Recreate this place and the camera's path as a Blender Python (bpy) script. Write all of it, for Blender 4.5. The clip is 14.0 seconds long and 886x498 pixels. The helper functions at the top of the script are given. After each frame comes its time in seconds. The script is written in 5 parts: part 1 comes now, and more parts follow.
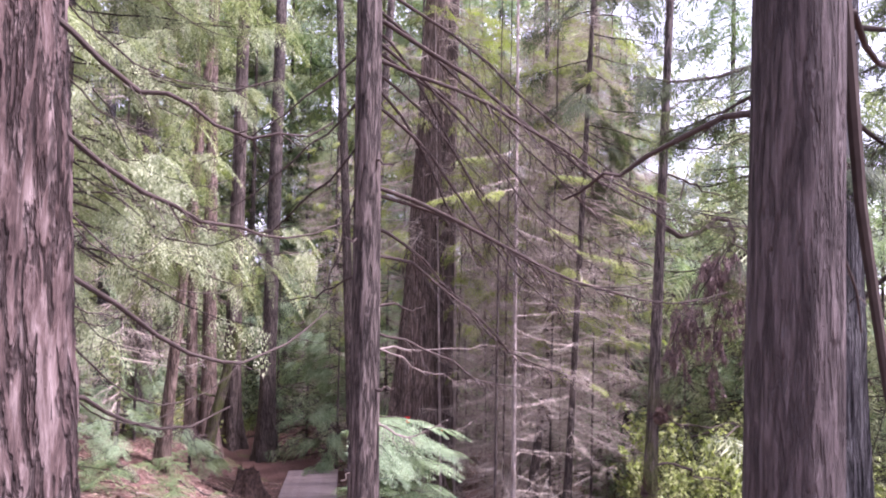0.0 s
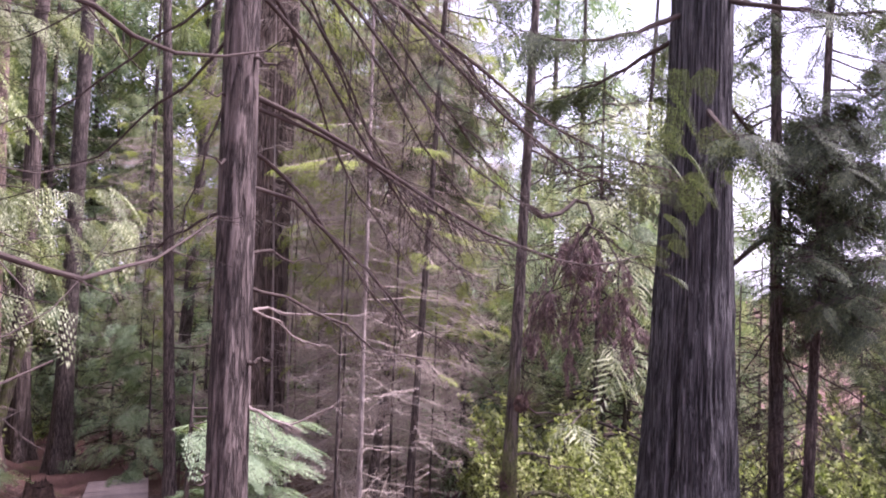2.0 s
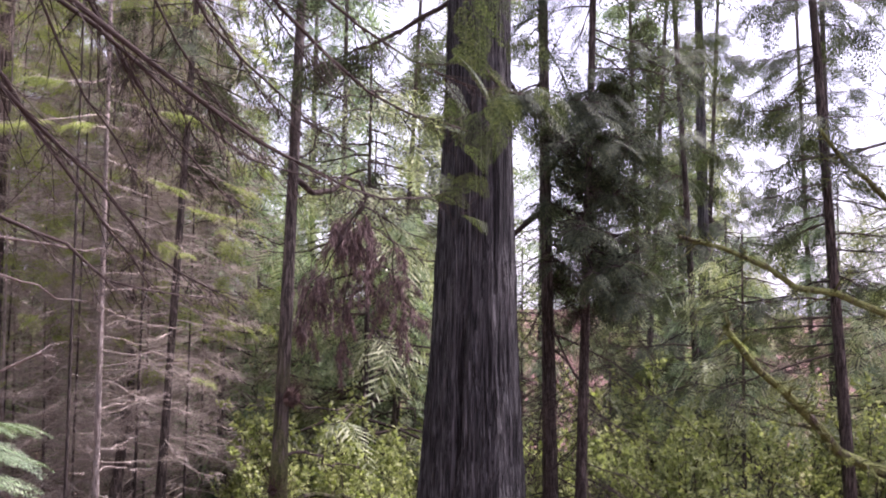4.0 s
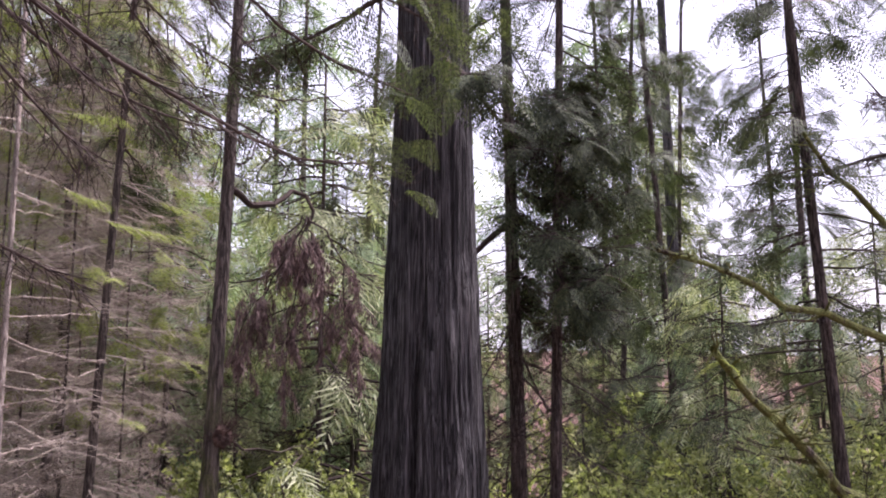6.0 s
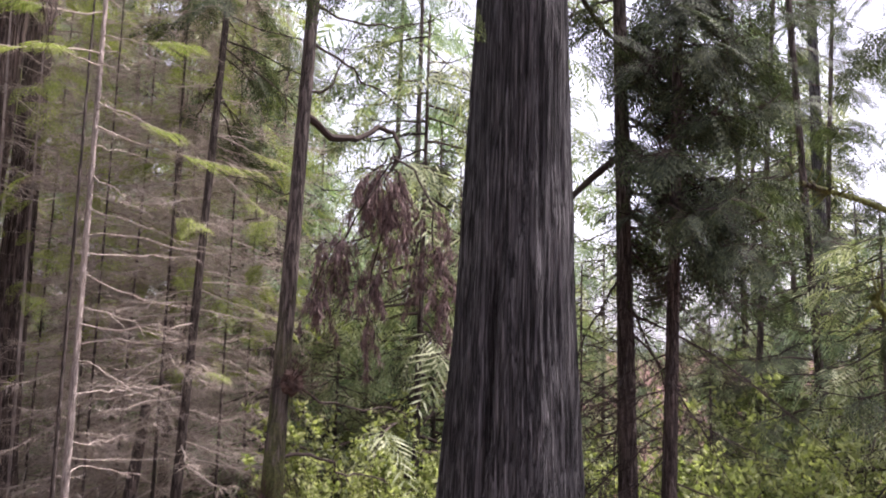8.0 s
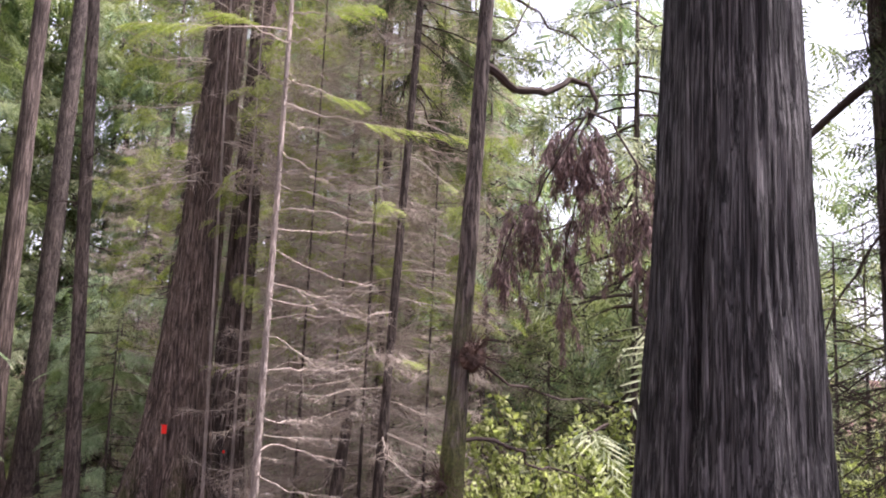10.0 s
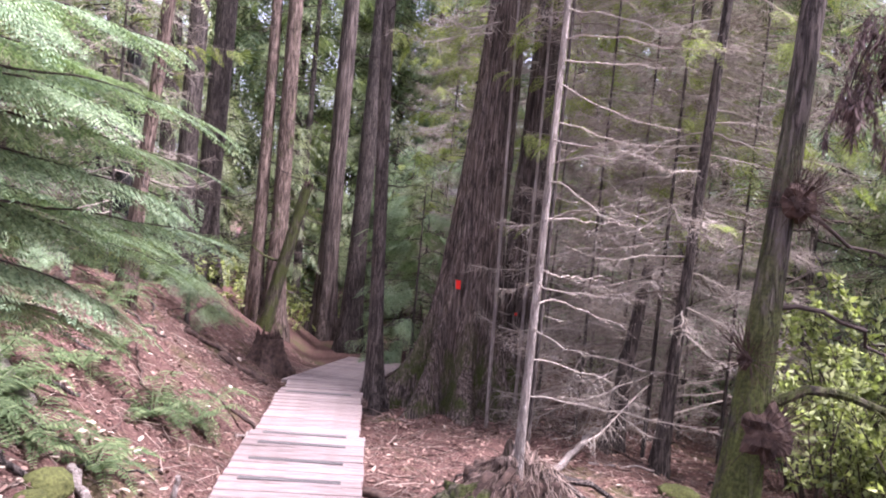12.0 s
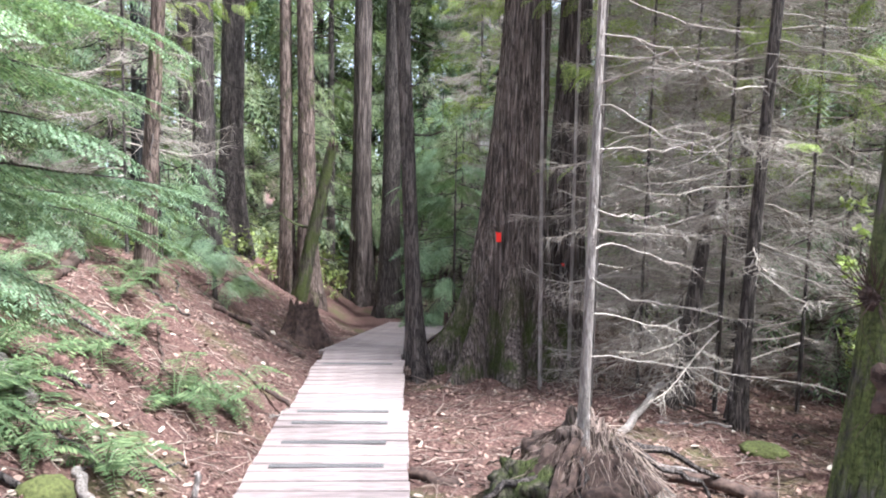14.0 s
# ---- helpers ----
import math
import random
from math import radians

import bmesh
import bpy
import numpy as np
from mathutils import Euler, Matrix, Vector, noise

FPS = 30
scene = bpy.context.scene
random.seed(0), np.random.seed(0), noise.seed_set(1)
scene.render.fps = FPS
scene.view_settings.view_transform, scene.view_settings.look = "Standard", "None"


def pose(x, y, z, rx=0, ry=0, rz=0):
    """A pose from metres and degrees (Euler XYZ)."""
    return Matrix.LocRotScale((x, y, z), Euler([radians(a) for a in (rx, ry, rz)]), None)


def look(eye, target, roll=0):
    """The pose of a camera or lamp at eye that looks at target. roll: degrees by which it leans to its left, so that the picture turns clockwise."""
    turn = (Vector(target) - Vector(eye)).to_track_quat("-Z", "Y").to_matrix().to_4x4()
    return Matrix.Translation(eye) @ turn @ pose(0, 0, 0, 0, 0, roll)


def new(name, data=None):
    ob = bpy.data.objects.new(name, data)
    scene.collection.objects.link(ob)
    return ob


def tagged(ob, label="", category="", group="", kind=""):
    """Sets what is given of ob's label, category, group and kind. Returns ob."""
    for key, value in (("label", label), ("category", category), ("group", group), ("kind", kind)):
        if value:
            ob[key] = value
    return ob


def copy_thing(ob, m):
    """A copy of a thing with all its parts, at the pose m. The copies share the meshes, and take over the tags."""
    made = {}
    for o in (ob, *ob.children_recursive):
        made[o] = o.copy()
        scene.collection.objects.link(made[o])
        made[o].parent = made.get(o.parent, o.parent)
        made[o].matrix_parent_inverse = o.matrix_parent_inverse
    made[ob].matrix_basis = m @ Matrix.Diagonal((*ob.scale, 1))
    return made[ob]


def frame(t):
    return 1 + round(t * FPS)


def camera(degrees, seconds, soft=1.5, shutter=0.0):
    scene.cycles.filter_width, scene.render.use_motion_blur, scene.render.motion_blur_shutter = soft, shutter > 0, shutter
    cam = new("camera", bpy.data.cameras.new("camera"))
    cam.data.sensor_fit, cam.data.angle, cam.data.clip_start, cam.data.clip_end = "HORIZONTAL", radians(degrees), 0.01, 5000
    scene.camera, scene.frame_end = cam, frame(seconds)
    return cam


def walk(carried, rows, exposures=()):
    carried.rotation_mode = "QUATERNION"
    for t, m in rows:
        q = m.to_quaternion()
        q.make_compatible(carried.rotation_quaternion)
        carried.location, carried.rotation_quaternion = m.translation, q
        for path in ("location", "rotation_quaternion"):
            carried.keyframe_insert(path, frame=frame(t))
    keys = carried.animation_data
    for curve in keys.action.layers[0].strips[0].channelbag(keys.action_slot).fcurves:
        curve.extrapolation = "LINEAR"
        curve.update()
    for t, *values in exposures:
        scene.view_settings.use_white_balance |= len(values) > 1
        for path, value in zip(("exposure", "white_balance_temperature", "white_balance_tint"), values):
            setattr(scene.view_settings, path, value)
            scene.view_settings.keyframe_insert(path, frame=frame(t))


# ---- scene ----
cam = camera(61.3, 14.0, 2.0)
ROWS = [
    (0.0, 0.051, 0.120, 3.287, 0.15, 1.39, -1.09),
    (0.5, -0.028, 0.303, 3.214, -2.89, 0.36, -1.33),
    (1.0, -0.085, 0.496, 3.183, -5.17, 0.36, -1.18),
    (1.5, -0.173, 0.672, 3.089, -12.19, 3.01, -1.73),
    (2.0, -0.213, 0.872, 3.059, -13.65, 1.80, -2.09),
    (2.5, -0.271, 1.010, 2.991, -16.73, 3.19, -1.89),
    (3.0, -0.258, 1.129, 2.916, -24.86, 3.23, 0.07),
    (3.5, -0.182, 1.298, 2.808, -29.80, 2.85, -0.48),
    (6.0, 0.377, 2.025, 2.572, -34.42, 6.78, -0.04),
    (6.5, 0.553, 2.126, 2.445, -27.17, 8.45, -2.26),
    (7.0, 0.696, 2.256, 2.381, -27.66, 6.56, -1.36),
    (9.5, 1.363, 2.968, 1.946, -13.36, 7.41, -2.30),
    (10.0, 1.446, 3.114, 1.907, -7.53, 7.44, -2.40),
    (10.5, 1.510, 3.238, 1.856, 0.12, 6.47, -3.11),
    (11.0, 1.535, 3.391, 1.758, 5.72, 2.91, -3.01),
    (11.5, 1.599, 3.591, 1.675, 9.91, 0.29, -3.65),
    (12.0, 1.593, 3.809, 1.648, 15.92, -2.72, -5.43),
    (12.5, 1.560, 3.979, 1.640, 20.60, -5.08, -4.34),
    (13.0, 1.524, 4.140, 1.615, 23.02, -8.32, -2.27),
    (13.5, 1.461, 4.267, 1.604, 19.86, -8.83, -1.11),
    (14.0, 1.415, 4.445, 1.543, 18.48, -5.99, -1.01),
]
EXPOSURES = [(0.0, 1.90, 5750, 38), (2.0, 1.75, 5850, 41), (3.5, 1.50, 5950, 35), (6.0, 1.24, 6100, 30), (7.0, 1.30, 6150, 27), (9.5, 1.67, 6250, 23),
             (11.0, 1.88, 5850, 31), (12.5, 1.98, 5650, 26), (14.0, 2.12, 5400, 6)]
walk(cam, [(t, pose(x, y, z, 90 + pitch, roll, yaw)) for t, x, y, z, yaw, pitch, roll in ROWS], EXPOSURES)

# ---- light ----
SUN_ELEVATION, SUN_AZIMUTH = radians(60), radians(100)   # azimuth from +y towards +x
world = bpy.data.worlds.new("overcast_sky")
scene.world = world
world.use_nodes = True
sky = world.node_tree.nodes.new("ShaderNodeTexSky")
sky.sky_type, sky.sun_disc = "NISHITA", False
sky.sun_elevation, sky.sun_rotation = SUN_ELEVATION, SUN_AZIMUTH
sky.air_density, sky.dust_density, sky.ozone_density = 1.0, 4.0, 1.0
pale = world.node_tree.nodes.new("ShaderNodeMixRGB")      # thin cloud whitens the blue
pale.inputs[0].default_value, pale.inputs[2].default_value = 0.65, (6.0, 5.9, 6.2, 1)
world.node_tree.links.new(sky.outputs[0], pale.inputs[1])
world.node_tree.links.new(pale.outputs[0], world.node_tree.nodes["Background"].inputs[0])
world.node_tree.nodes["Background"].inputs[1].default_value = 0.142

sun = new("sun", bpy.data.lights.new("sun", "SUN"))
sun.data.energy, sun.data.angle, sun.data.color = 4.4, radians(9), (1.0, 0.95, 0.88)
sun.matrix_world = look((0, 0, 30), (-30 * math.sin(SUN_AZIMUTH) * math.cos(SUN_ELEVATION), -30 * math.cos(SUN_AZIMUTH) * math.cos(SUN_ELEVATION), 30 - 30 * math.sin(SUN_ELEVATION)))


# ---- materials ----
def material(name, rough=0.8, spec=0.3):
    m = bpy.data.materials.new(name)
    m.use_nodes = True
    b = m.node_tree.nodes["Principled BSDF"]
    b.inputs["Roughness"].default_value, b.inputs["Specular IOR Level"].default_value = rough, spec
    return m, m.node_tree.nodes, m.node_tree.links, b


def coords(n, l, scale, kind="Object"):
    t, s = n.new("ShaderNodeTexCoord"), n.new("ShaderNodeMapping")
    s.inputs["Scale"].default_value = scale
    l.new(t.outputs[kind], s.inputs[0])
    return s.outputs[0]


def tex_noise(n, l, vec, scale, detail=4, rough=0.6, distort=0.0):
    t = n.new("ShaderNodeTexNoise")
    t.inputs["Scale"].default_value, t.inputs["Detail"].default_value = scale, detail
    t.inputs["Roughness"].default_value, t.inputs["Distortion"].default_value = rough, distort
    l.new(vec, t.inputs["Vector"])
    return t.outputs["Fac"]


def ramp(n, l, fac, *stops):
    r = n.new("ShaderNodeValToRGB")
    while len(r.color_ramp.elements) < len(stops):
        r.color_ramp.elements.new(0.5)
    for e, (p, c) in zip(r.color_ramp.elements, stops):
        e.position, e.color = p, (*c, 1)
    l.new(fac, r.inputs[0])
    return r.outputs[0]


def mix(n, l, fac, a, b, how="MIX"):
    m = n.new("ShaderNodeMixRGB")
    m.blend_type = how
    for s, v in zip(m.inputs, (fac, a, b)):
        if isinstance(v, (int, float)):
            s.default_value = v
        elif isinstance(v, tuple):
            s.default_value = (*v, 1)
        else:
            l.new(v, s)
    return m.outputs[0]


def bump(n, l, b, height, strength, distance):
    u = n.new("ShaderNodeBump")
    u.inputs["Strength"].default_value, u.inputs["Distance"].default_value = strength, distance
    l.new(height, u.inputs["Height"])
    l.new(u.outputs[0], b.inputs["Normal"])


def bark_material(name, dark, mid, light, moss=0.0, stretch=0.10, fine=38.0, moss_top=None, cracked=0.75, moss_tone=1.0):
    m, n, l, b = material(name, 0.9, 0.15)
    v = coords(n, l, (1, 1, stretch))
    strands = tex_noise(n, l, v, fine, 6, 0.7, 0.3)
    cracks = tex_noise(n, l, v, fine * 0.6, 4, 0.6, 0.3)
    crack = ramp(n, l, cracks, (0.43, (1, 1, 1)), (0.49, (0.15, 0.15, 0.15)), (0.51, (0.15, 0.15, 0.15)), (0.56, (1, 1, 1)))
    col = ramp(n, l, strands, (0.30, dark), (0.5, mid), (0.70, light))
    col = mix(n, l, cracked, col, crack, "MULTIPLY")
    patch = tex_noise(n, l, coords(n, l, (1, 1, 0.45)), 2.6, 4)
    col = mix(n, l, 0.45, col, ramp(n, l, patch, (0.35, (0.42, 0.40, 0.42)), (0.7, (1.5, 1.42, 1.38))), "MULTIPLY")
    if moss:
        mask = ramp(n, l, tex_noise(n, l, coords(n, l, (1, 1, 0.5)), 5.0, 5, 0.7), (0.62 - 0.25 * moss, (0, 0, 0)), (0.75 - 0.25 * moss, (1, 1, 1)))
        if moss_top:
            sep, rg = n.new("ShaderNodeSeparateXYZ"), n.new("ShaderNodeMapRange")
            l.new(coords(n, l, (1, 1, 1)), sep.inputs[0])
            l.new(sep.outputs["Z"], rg.inputs["Value"])
            rg.inputs["From Min"].default_value, rg.inputs["From Max"].default_value = moss_top, moss_top * 0.4
            mask = mix(n, l, 1.0, mask, rg.outputs[0], "MULTIPLY")
        green = ramp(n, l, tex_noise(n, l, coords(n, l, (1, 1, 1)), 60, 3), (0.3, tuple(moss_tone * c for c in (0.032, 0.036, 0.013))), (0.7, tuple(moss_tone * c for c in (0.095, 0.105, 0.034))))
        col = mix(n, l, mask, col, green)
    l.new(col, b.inputs["Base Color"])
    add = n.new("ShaderNodeMath")
    add.operation = "MULTIPLY_ADD"
    add.inputs[1].default_value = 0.8
    l.new(crack, add.inputs[0]), l.new(strands, add.inputs[2])
    bump(n, l, b, add.outputs[0], 1.0, 0.014)
    return m


def leaf_material(name, a, b_, c, translucent=0.35):
    m, n, l, b = material(name, 0.6, 0.18)
    geo = n.new("ShaderNodeNewGeometry")
    info = n.new("ShaderNodeObjectInfo")
    col = ramp(n, l, geo.outputs["Random Per Island"], (0.0, a), (0.5, b_), (1.0, c))
    patch = tex_noise(n, l, coords(n, l, (1, 1, 1)), 1.7, 3)
    col = mix(n, l, 0.5, col, ramp(n, l, patch, (0.3, (0.55, 0.6, 0.6)), (0.7, (1.3, 1.25, 1.1))), "MULTIPLY")
    col = mix(n, l, 0.25, col, ramp(n, l, info.outputs["Random"], (0.0, (0.75, 0.8, 0.8)), (1.0, (1.2, 1.15, 1.0))), "MULTIPLY")
    l.new(col, b.inputs["Base Color"])
    t, s = n.new("ShaderNodeBsdfTranslucent"), n.new("ShaderNodeMixShader")
    l.new(mix(n, l, 1.0, col, (1.2, 1.35, 0.7), "MULTIPLY"), t.inputs["Color"])
    s.inputs[0].default_value = translucent
    l.new(b.outputs[0], s.inputs[1]), l.new(t.outputs[0], s.inputs[2])
    l.new(s.outputs[0], n["Material Output"].inputs["Surface"])
    return m


def twig_material(name, dark, light):
    m, n, l, b = material(name, 0.9, 0.15)
    geo = n.new("ShaderNodeNewGeometry")
    col = ramp(n, l, geo.outputs["Random Per Island"], (0.0, dark), (1.0, light))
    col = mix(n, l, 0.5, col, ramp(n, l, tex_noise(n, l, coords(n, l, (1, 1, 1)), 30, 4), (0.3, (0.55, 0.55, 0.55)), (0.7, (1.3, 1.3, 1.3))), "MULTIPLY")
    l.new(col, b.inputs["Base Color"])
    return m


def litter_material():
    m, n, l, b = material("forest_floor", 0.95, 0.1)
    v = coords(n, l, (1, 1, 1))
    fine = tex_noise(n, l, v, 45, 6, 0.7)
    big = tex_noise(n, l, v, 1.1, 4, 0.6)
    vor = n.new("ShaderNodeTexVoronoi")
    vor.inputs["Scale"].default_value = 26
    l.new(v, vor.inputs["Vector"])
    col = ramp(n, l, fine, (0.28, (0.028, 0.015, 0.013)), (0.5, (0.125, 0.070, 0.058)), (0.72, (0.29, 0.19, 0.158)))
    col = mix(n, l, 0.4, col, ramp(n, l, vor.outputs["Distance"], (0.0, (1.35, 1.2, 1.15)), (0.6, (0.5, 0.45, 0.45))), "MULTIPLY")
    col = mix(n, l, ramp(n, l, big, (0.56, (0, 0, 0)), (0.72, (0.7, 0.7, 0.7))), col, (0.09, 0.10, 0.035))
    l.new(col, b.inputs["Base Color"])
    bump(n, l, b, fine, 1.0, 0.02)
    return m


def plank_material():
    m, n, l, b = material("weathered_plank", 0.8, 0.25)
    v = coords(n, l, (1.2, 22, 22))
    grain = tex_noise(n, l, v, 3.0, 6, 0.65, 0.5)
    info = n.new("ShaderNodeObjectInfo")
    col = ramp(n, l, grain, (0.3, (0.165, 0.125, 0.113)), (0.55, (0.30, 0.238, 0.222)), (0.8, (0.41, 0.335, 0.318)))
    col = mix(n, l, 0.6, col, ramp(n, l, info.outputs["Random"], (0.0, (0.72, 0.70, 0.70)), (1.0, (1.15, 1.12, 1.1))), "MULTIPLY")
    dirt = tex_noise(n, l, coords(n, l, (1, 1, 1)), 4.5, 5)
    col = mix(n, l, 0.4, col, ramp(n, l, dirt, (0.35, (0.55, 0.5, 0.48)), (0.6, (1.1, 1.1, 1.1))), "MULTIPLY")
    l.new(col, b.inputs["Base Color"])
    bump(n, l, b, grain, 0.6, 0.004)
    return m


def plain_material(name, dark, light, rough=0.8, scale=20.0, relief=0.01):
    m, n, l, b = material(name, rough, 0.25)
    f = tex_noise(n, l, coords(n, l, (1, 1, 1)), scale, 5)
    l.new(ramp(n, l, f, (0.3, dark), (0.7, light)), b.inputs["Base Color"])
    bump(n, l, b, f, 0.8, relief)
    return m


BARK_GREY = bark_material("grey_cedar_bark", (0.022, 0.021, 0.022), (0.068, 0.066, 0.068), (0.19, 0.185, 0.185), stretch=0.022, fine=75, cracked=0.85)
BARK_RED = bark_material("red_brown_bark", (0.03, 0.023, 0.020), (0.115, 0.088, 0.077), (0.28, 0.23, 0.205), stretch=0.05)
BARK_SHAGGY = bark_material("shaggy_red_bark", (0.022, 0.015, 0.014), (0.098, 0.068, 0.062), (0.25, 0.20, 0.186), fine=40, stretch=0.16)
BARK_FINE = bark_material("fine_grey_bark", (0.035, 0.029, 0.028), (0.095, 0.077, 0.074), (0.19, 0.16, 0.155), fine=110, cracked=0.3)
BARK_BROWN = bark_material("brown_bark", (0.032, 0.026, 0.023), (0.105, 0.085, 0.076), (0.23, 0.195, 0.175), fine=60)
BARK_MOSS = bark_material("mossy_bark", (0.03, 0.025, 0.018), (0.09, 0.075, 0.055), (0.18, 0.155, 0.12), moss=0.8)
BARK_LIMB = bark_material("thick_bright_moss", (0.03, 0.025, 0.018), (0.09, 0.075, 0.055), (0.18, 0.155, 0.12), moss=1.0, moss_tone=2.4)
BARK_FOOT = bark_material("bark_with_mossy_foot", (0.035, 0.028, 0.026), (0.11, 0.09, 0.08), (0.23, 0.195, 0.175), moss=1.0, moss_top=2.8, moss_tone=1.5)
BARK_SPECK = bark_material("brown_bark_with_moss", (0.05, 0.036, 0.03), (0.17, 0.122, 0.10), (0.31, 0.24, 0.20), moss=0.25)
BARK_ROOTED = bark_material("fluted_bark_with_mossy_foot", (0.034, 0.025, 0.021), (0.16, 0.122, 0.103), (0.42, 0.345, 0.30), moss=0.6, moss_top=1.3, stretch=0.03, fine=60, cracked=0.85)
BARK_PALE = bark_material("pale_bare_wood", (0.20, 0.16, 0.14), (0.39, 0.33, 0.295), (0.56, 0.50, 0.455), fine=90, cracked=0.35)
TWIG = twig_material("dead_twig", (0.13, 0.102, 0.082), (0.52, 0.445, 0.38))
TWIG_DARK = twig_material("dark_branch", (0.022, 0.017, 0.015), (0.085, 0.064, 0.055))
TWIG_PALE = twig_material("pale_twig", (0.25, 0.19, 0.16), (0.48, 0.41, 0.36))
TWIG_FLOOR = twig_material("floor_twig", (0.05, 0.03, 0.025), (0.36, 0.27, 0.22))
TWIG_GREY = twig_material("grey_dead_branch", (0.13, 0.10, 0.085), (0.26, 0.215, 0.19))
FROND_DEAD = twig_material("dead_brown_foliage", (0.085, 0.058, 0.055), (0.30, 0.215, 0.20))
LEAF_HEMLOCK = leaf_material("hemlock_needles", (0.10, 0.145, 0.085), (0.19, 0.255, 0.16), (0.36, 0.44, 0.30), 0.35)
LEAF_CEDAR = leaf_material("cedar_foliage", (0.11, 0.135, 0.07), (0.25, 0.275, 0.165), (0.48, 0.50, 0.36), 0.35)
# shade of crowns standing against the bright sky is put into this leaf colour
LEAF_SHADED = leaf_material("shaded_conifer_foliage", (0.03, 0.04, 0.026), (0.062, 0.078, 0.045), (0.12, 0.14, 0.08), 0.25)
LEAF_WOOD = leaf_material("woodland_conifer_foliage", (0.075, 0.10, 0.05), (0.155, 0.19, 0.10), (0.28, 0.32, 0.18), 0.35)
LEAF_YELLOW = leaf_material("yellow_green_foliage", (0.11, 0.135, 0.04), (0.22, 0.255, 0.075), (0.38, 0.42, 0.15), 0.45)
LEAF_SHRUB = leaf_material("shrub_leaves", (0.13, 0.15, 0.06), (0.27, 0.30, 0.13), (0.48, 0.50, 0.28), 0.5)
LEAF_FERN = leaf_material("fern_leaves", (0.06, 0.09, 0.042), (0.125, 0.17, 0.082), (0.24, 0.29, 0.15), 0.3)
LEAF_FALLEN = twig_material("fallen_leaves", (0.07, 0.035, 0.027), (0.33, 0.215, 0.17))
LEAF_PALE = twig_material("pale_fallen_leaves", (0.30, 0.225, 0.17), (0.60, 0.50, 0.41))
SOIL = litter_material()
PLANK = plank_material()
def grip_material():
    m, n, l, b = material("dark_grip_mesh", 0.75, 0.3)
    bands = []
    for turn_ in (0.55, -0.55):
        t, w = n.new("ShaderNodeTexCoord"), n.new("ShaderNodeTexWave")
        s_ = n.new("ShaderNodeMapping")
        s_.inputs["Rotation"].default_value = (0, 0, turn_)
        l.new(t.outputs["Object"], s_.inputs[0])
        w.inputs["Scale"].default_value = 16
        l.new(s_.outputs[0], w.inputs["Vector"])
        bands.append(w.outputs["Fac"])
    net = mix(n, l, 1.0, bands[0], bands[1], "LIGHTEN")
    l.new(ramp(n, l, net, (0.55, (0.02, 0.018, 0.018)), (0.85, (0.17, 0.15, 0.145))), b.inputs["Base Color"])
    bump(n, l, b, net, 0.8, 0.003)
    return m


GRIP = grip_material()
STONE = plain_material("brown_stone", (0.035, 0.028, 0.025), (0.15, 0.12, 0.10), 0.92, 14, 0.03)
MOSS = plain_material("moss", (0.05, 0.052, 0.018), (0.15, 0.155, 0.05), 0.95, 45, 0.02)
ROT = plain_material("rotten_wood", (0.022, 0.014, 0.012), (0.12, 0.076, 0.06), 0.95, 18, 0.02)
PAINT = plain_material("red_paint", (0.75, 0.02, 0.012), (0.9, 0.035, 0.02), 0.5, 30, 0.001)

# ---- geometry helpers ----
rng = np.random.default_rng(7)


class Geo:
    """Collects vertices and faces, and turns them into one mesh object."""

    def __init__(self):
        self.v, self.f, self.count = [], [], 0

    def add(self, v, f):
        self.v.append(np.asarray(v, float))
        self.f.append(np.asarray(f, int) + self.count)
        self.count += len(v)

    def mesh(self, name, mat, soft=False):
        me = bpy.data.meshes.new(name)
        v = np.concatenate(self.v)
        faces = [q for block in self.f for q in block.tolist()]
        me.from_pydata(v.tolist(), [], faces)
        me.materials.append(mat)
        if soft:
            me.polygons.foreach_set("use_smooth", np.ones(len(me.polygons), bool))
        return me


def part(name, geo, mat, parent=None, label="", soft=False):
    ob = new(name, geo.mesh(name, mat, soft))
    if parent is not None:
        ob.parent = parent
    if label:
        tagged(ob, label)
    return ob


def thing(name, place, label, category, group="", kind=""):
    e = new(name)
    e.location = place
    return tagged(e, label, category, group, kind)


def unit(v):
    v = np.asarray(v, float)
    return v / np.maximum(np.linalg.norm(v, axis=-1, keepdims=True), 1e-9)


def frames(d):
    """Two unit vectors square to each direction."""
    ref = np.where(np.abs(d[..., 2:3]) < 0.9, np.array([0, 0, 1.0]), np.array([1.0, 0, 0]))
    a = unit(np.cross(d, ref))
    return a, np.cross(d, a)


def tube(geo, pts, radii, sides=6):
    pts, radii = np.asarray(pts, float), np.asarray(radii, float)
    d = unit(np.gradient(pts, axis=0))
    a, b = frames(d)
    ang = np.arange(sides) * 2 * np.pi / sides
    ring = pts[:, None] + radii[:, None, None] * (a[:, None] * np.cos(ang)[None, :, None] + b[:, None] * np.sin(ang)[None, :, None])
    k = len(pts)
    i, j = np.meshgrid(np.arange(k - 1), np.arange(sides), indexing="ij")
    q = np.stack([i * sides + j, i * sides + (j + 1) % sides, (i + 1) * sides + (j + 1) % sides, (i + 1) * sides + j], -1).reshape(-1, 4)
    geo.add(ring.reshape(-1, 3), q)


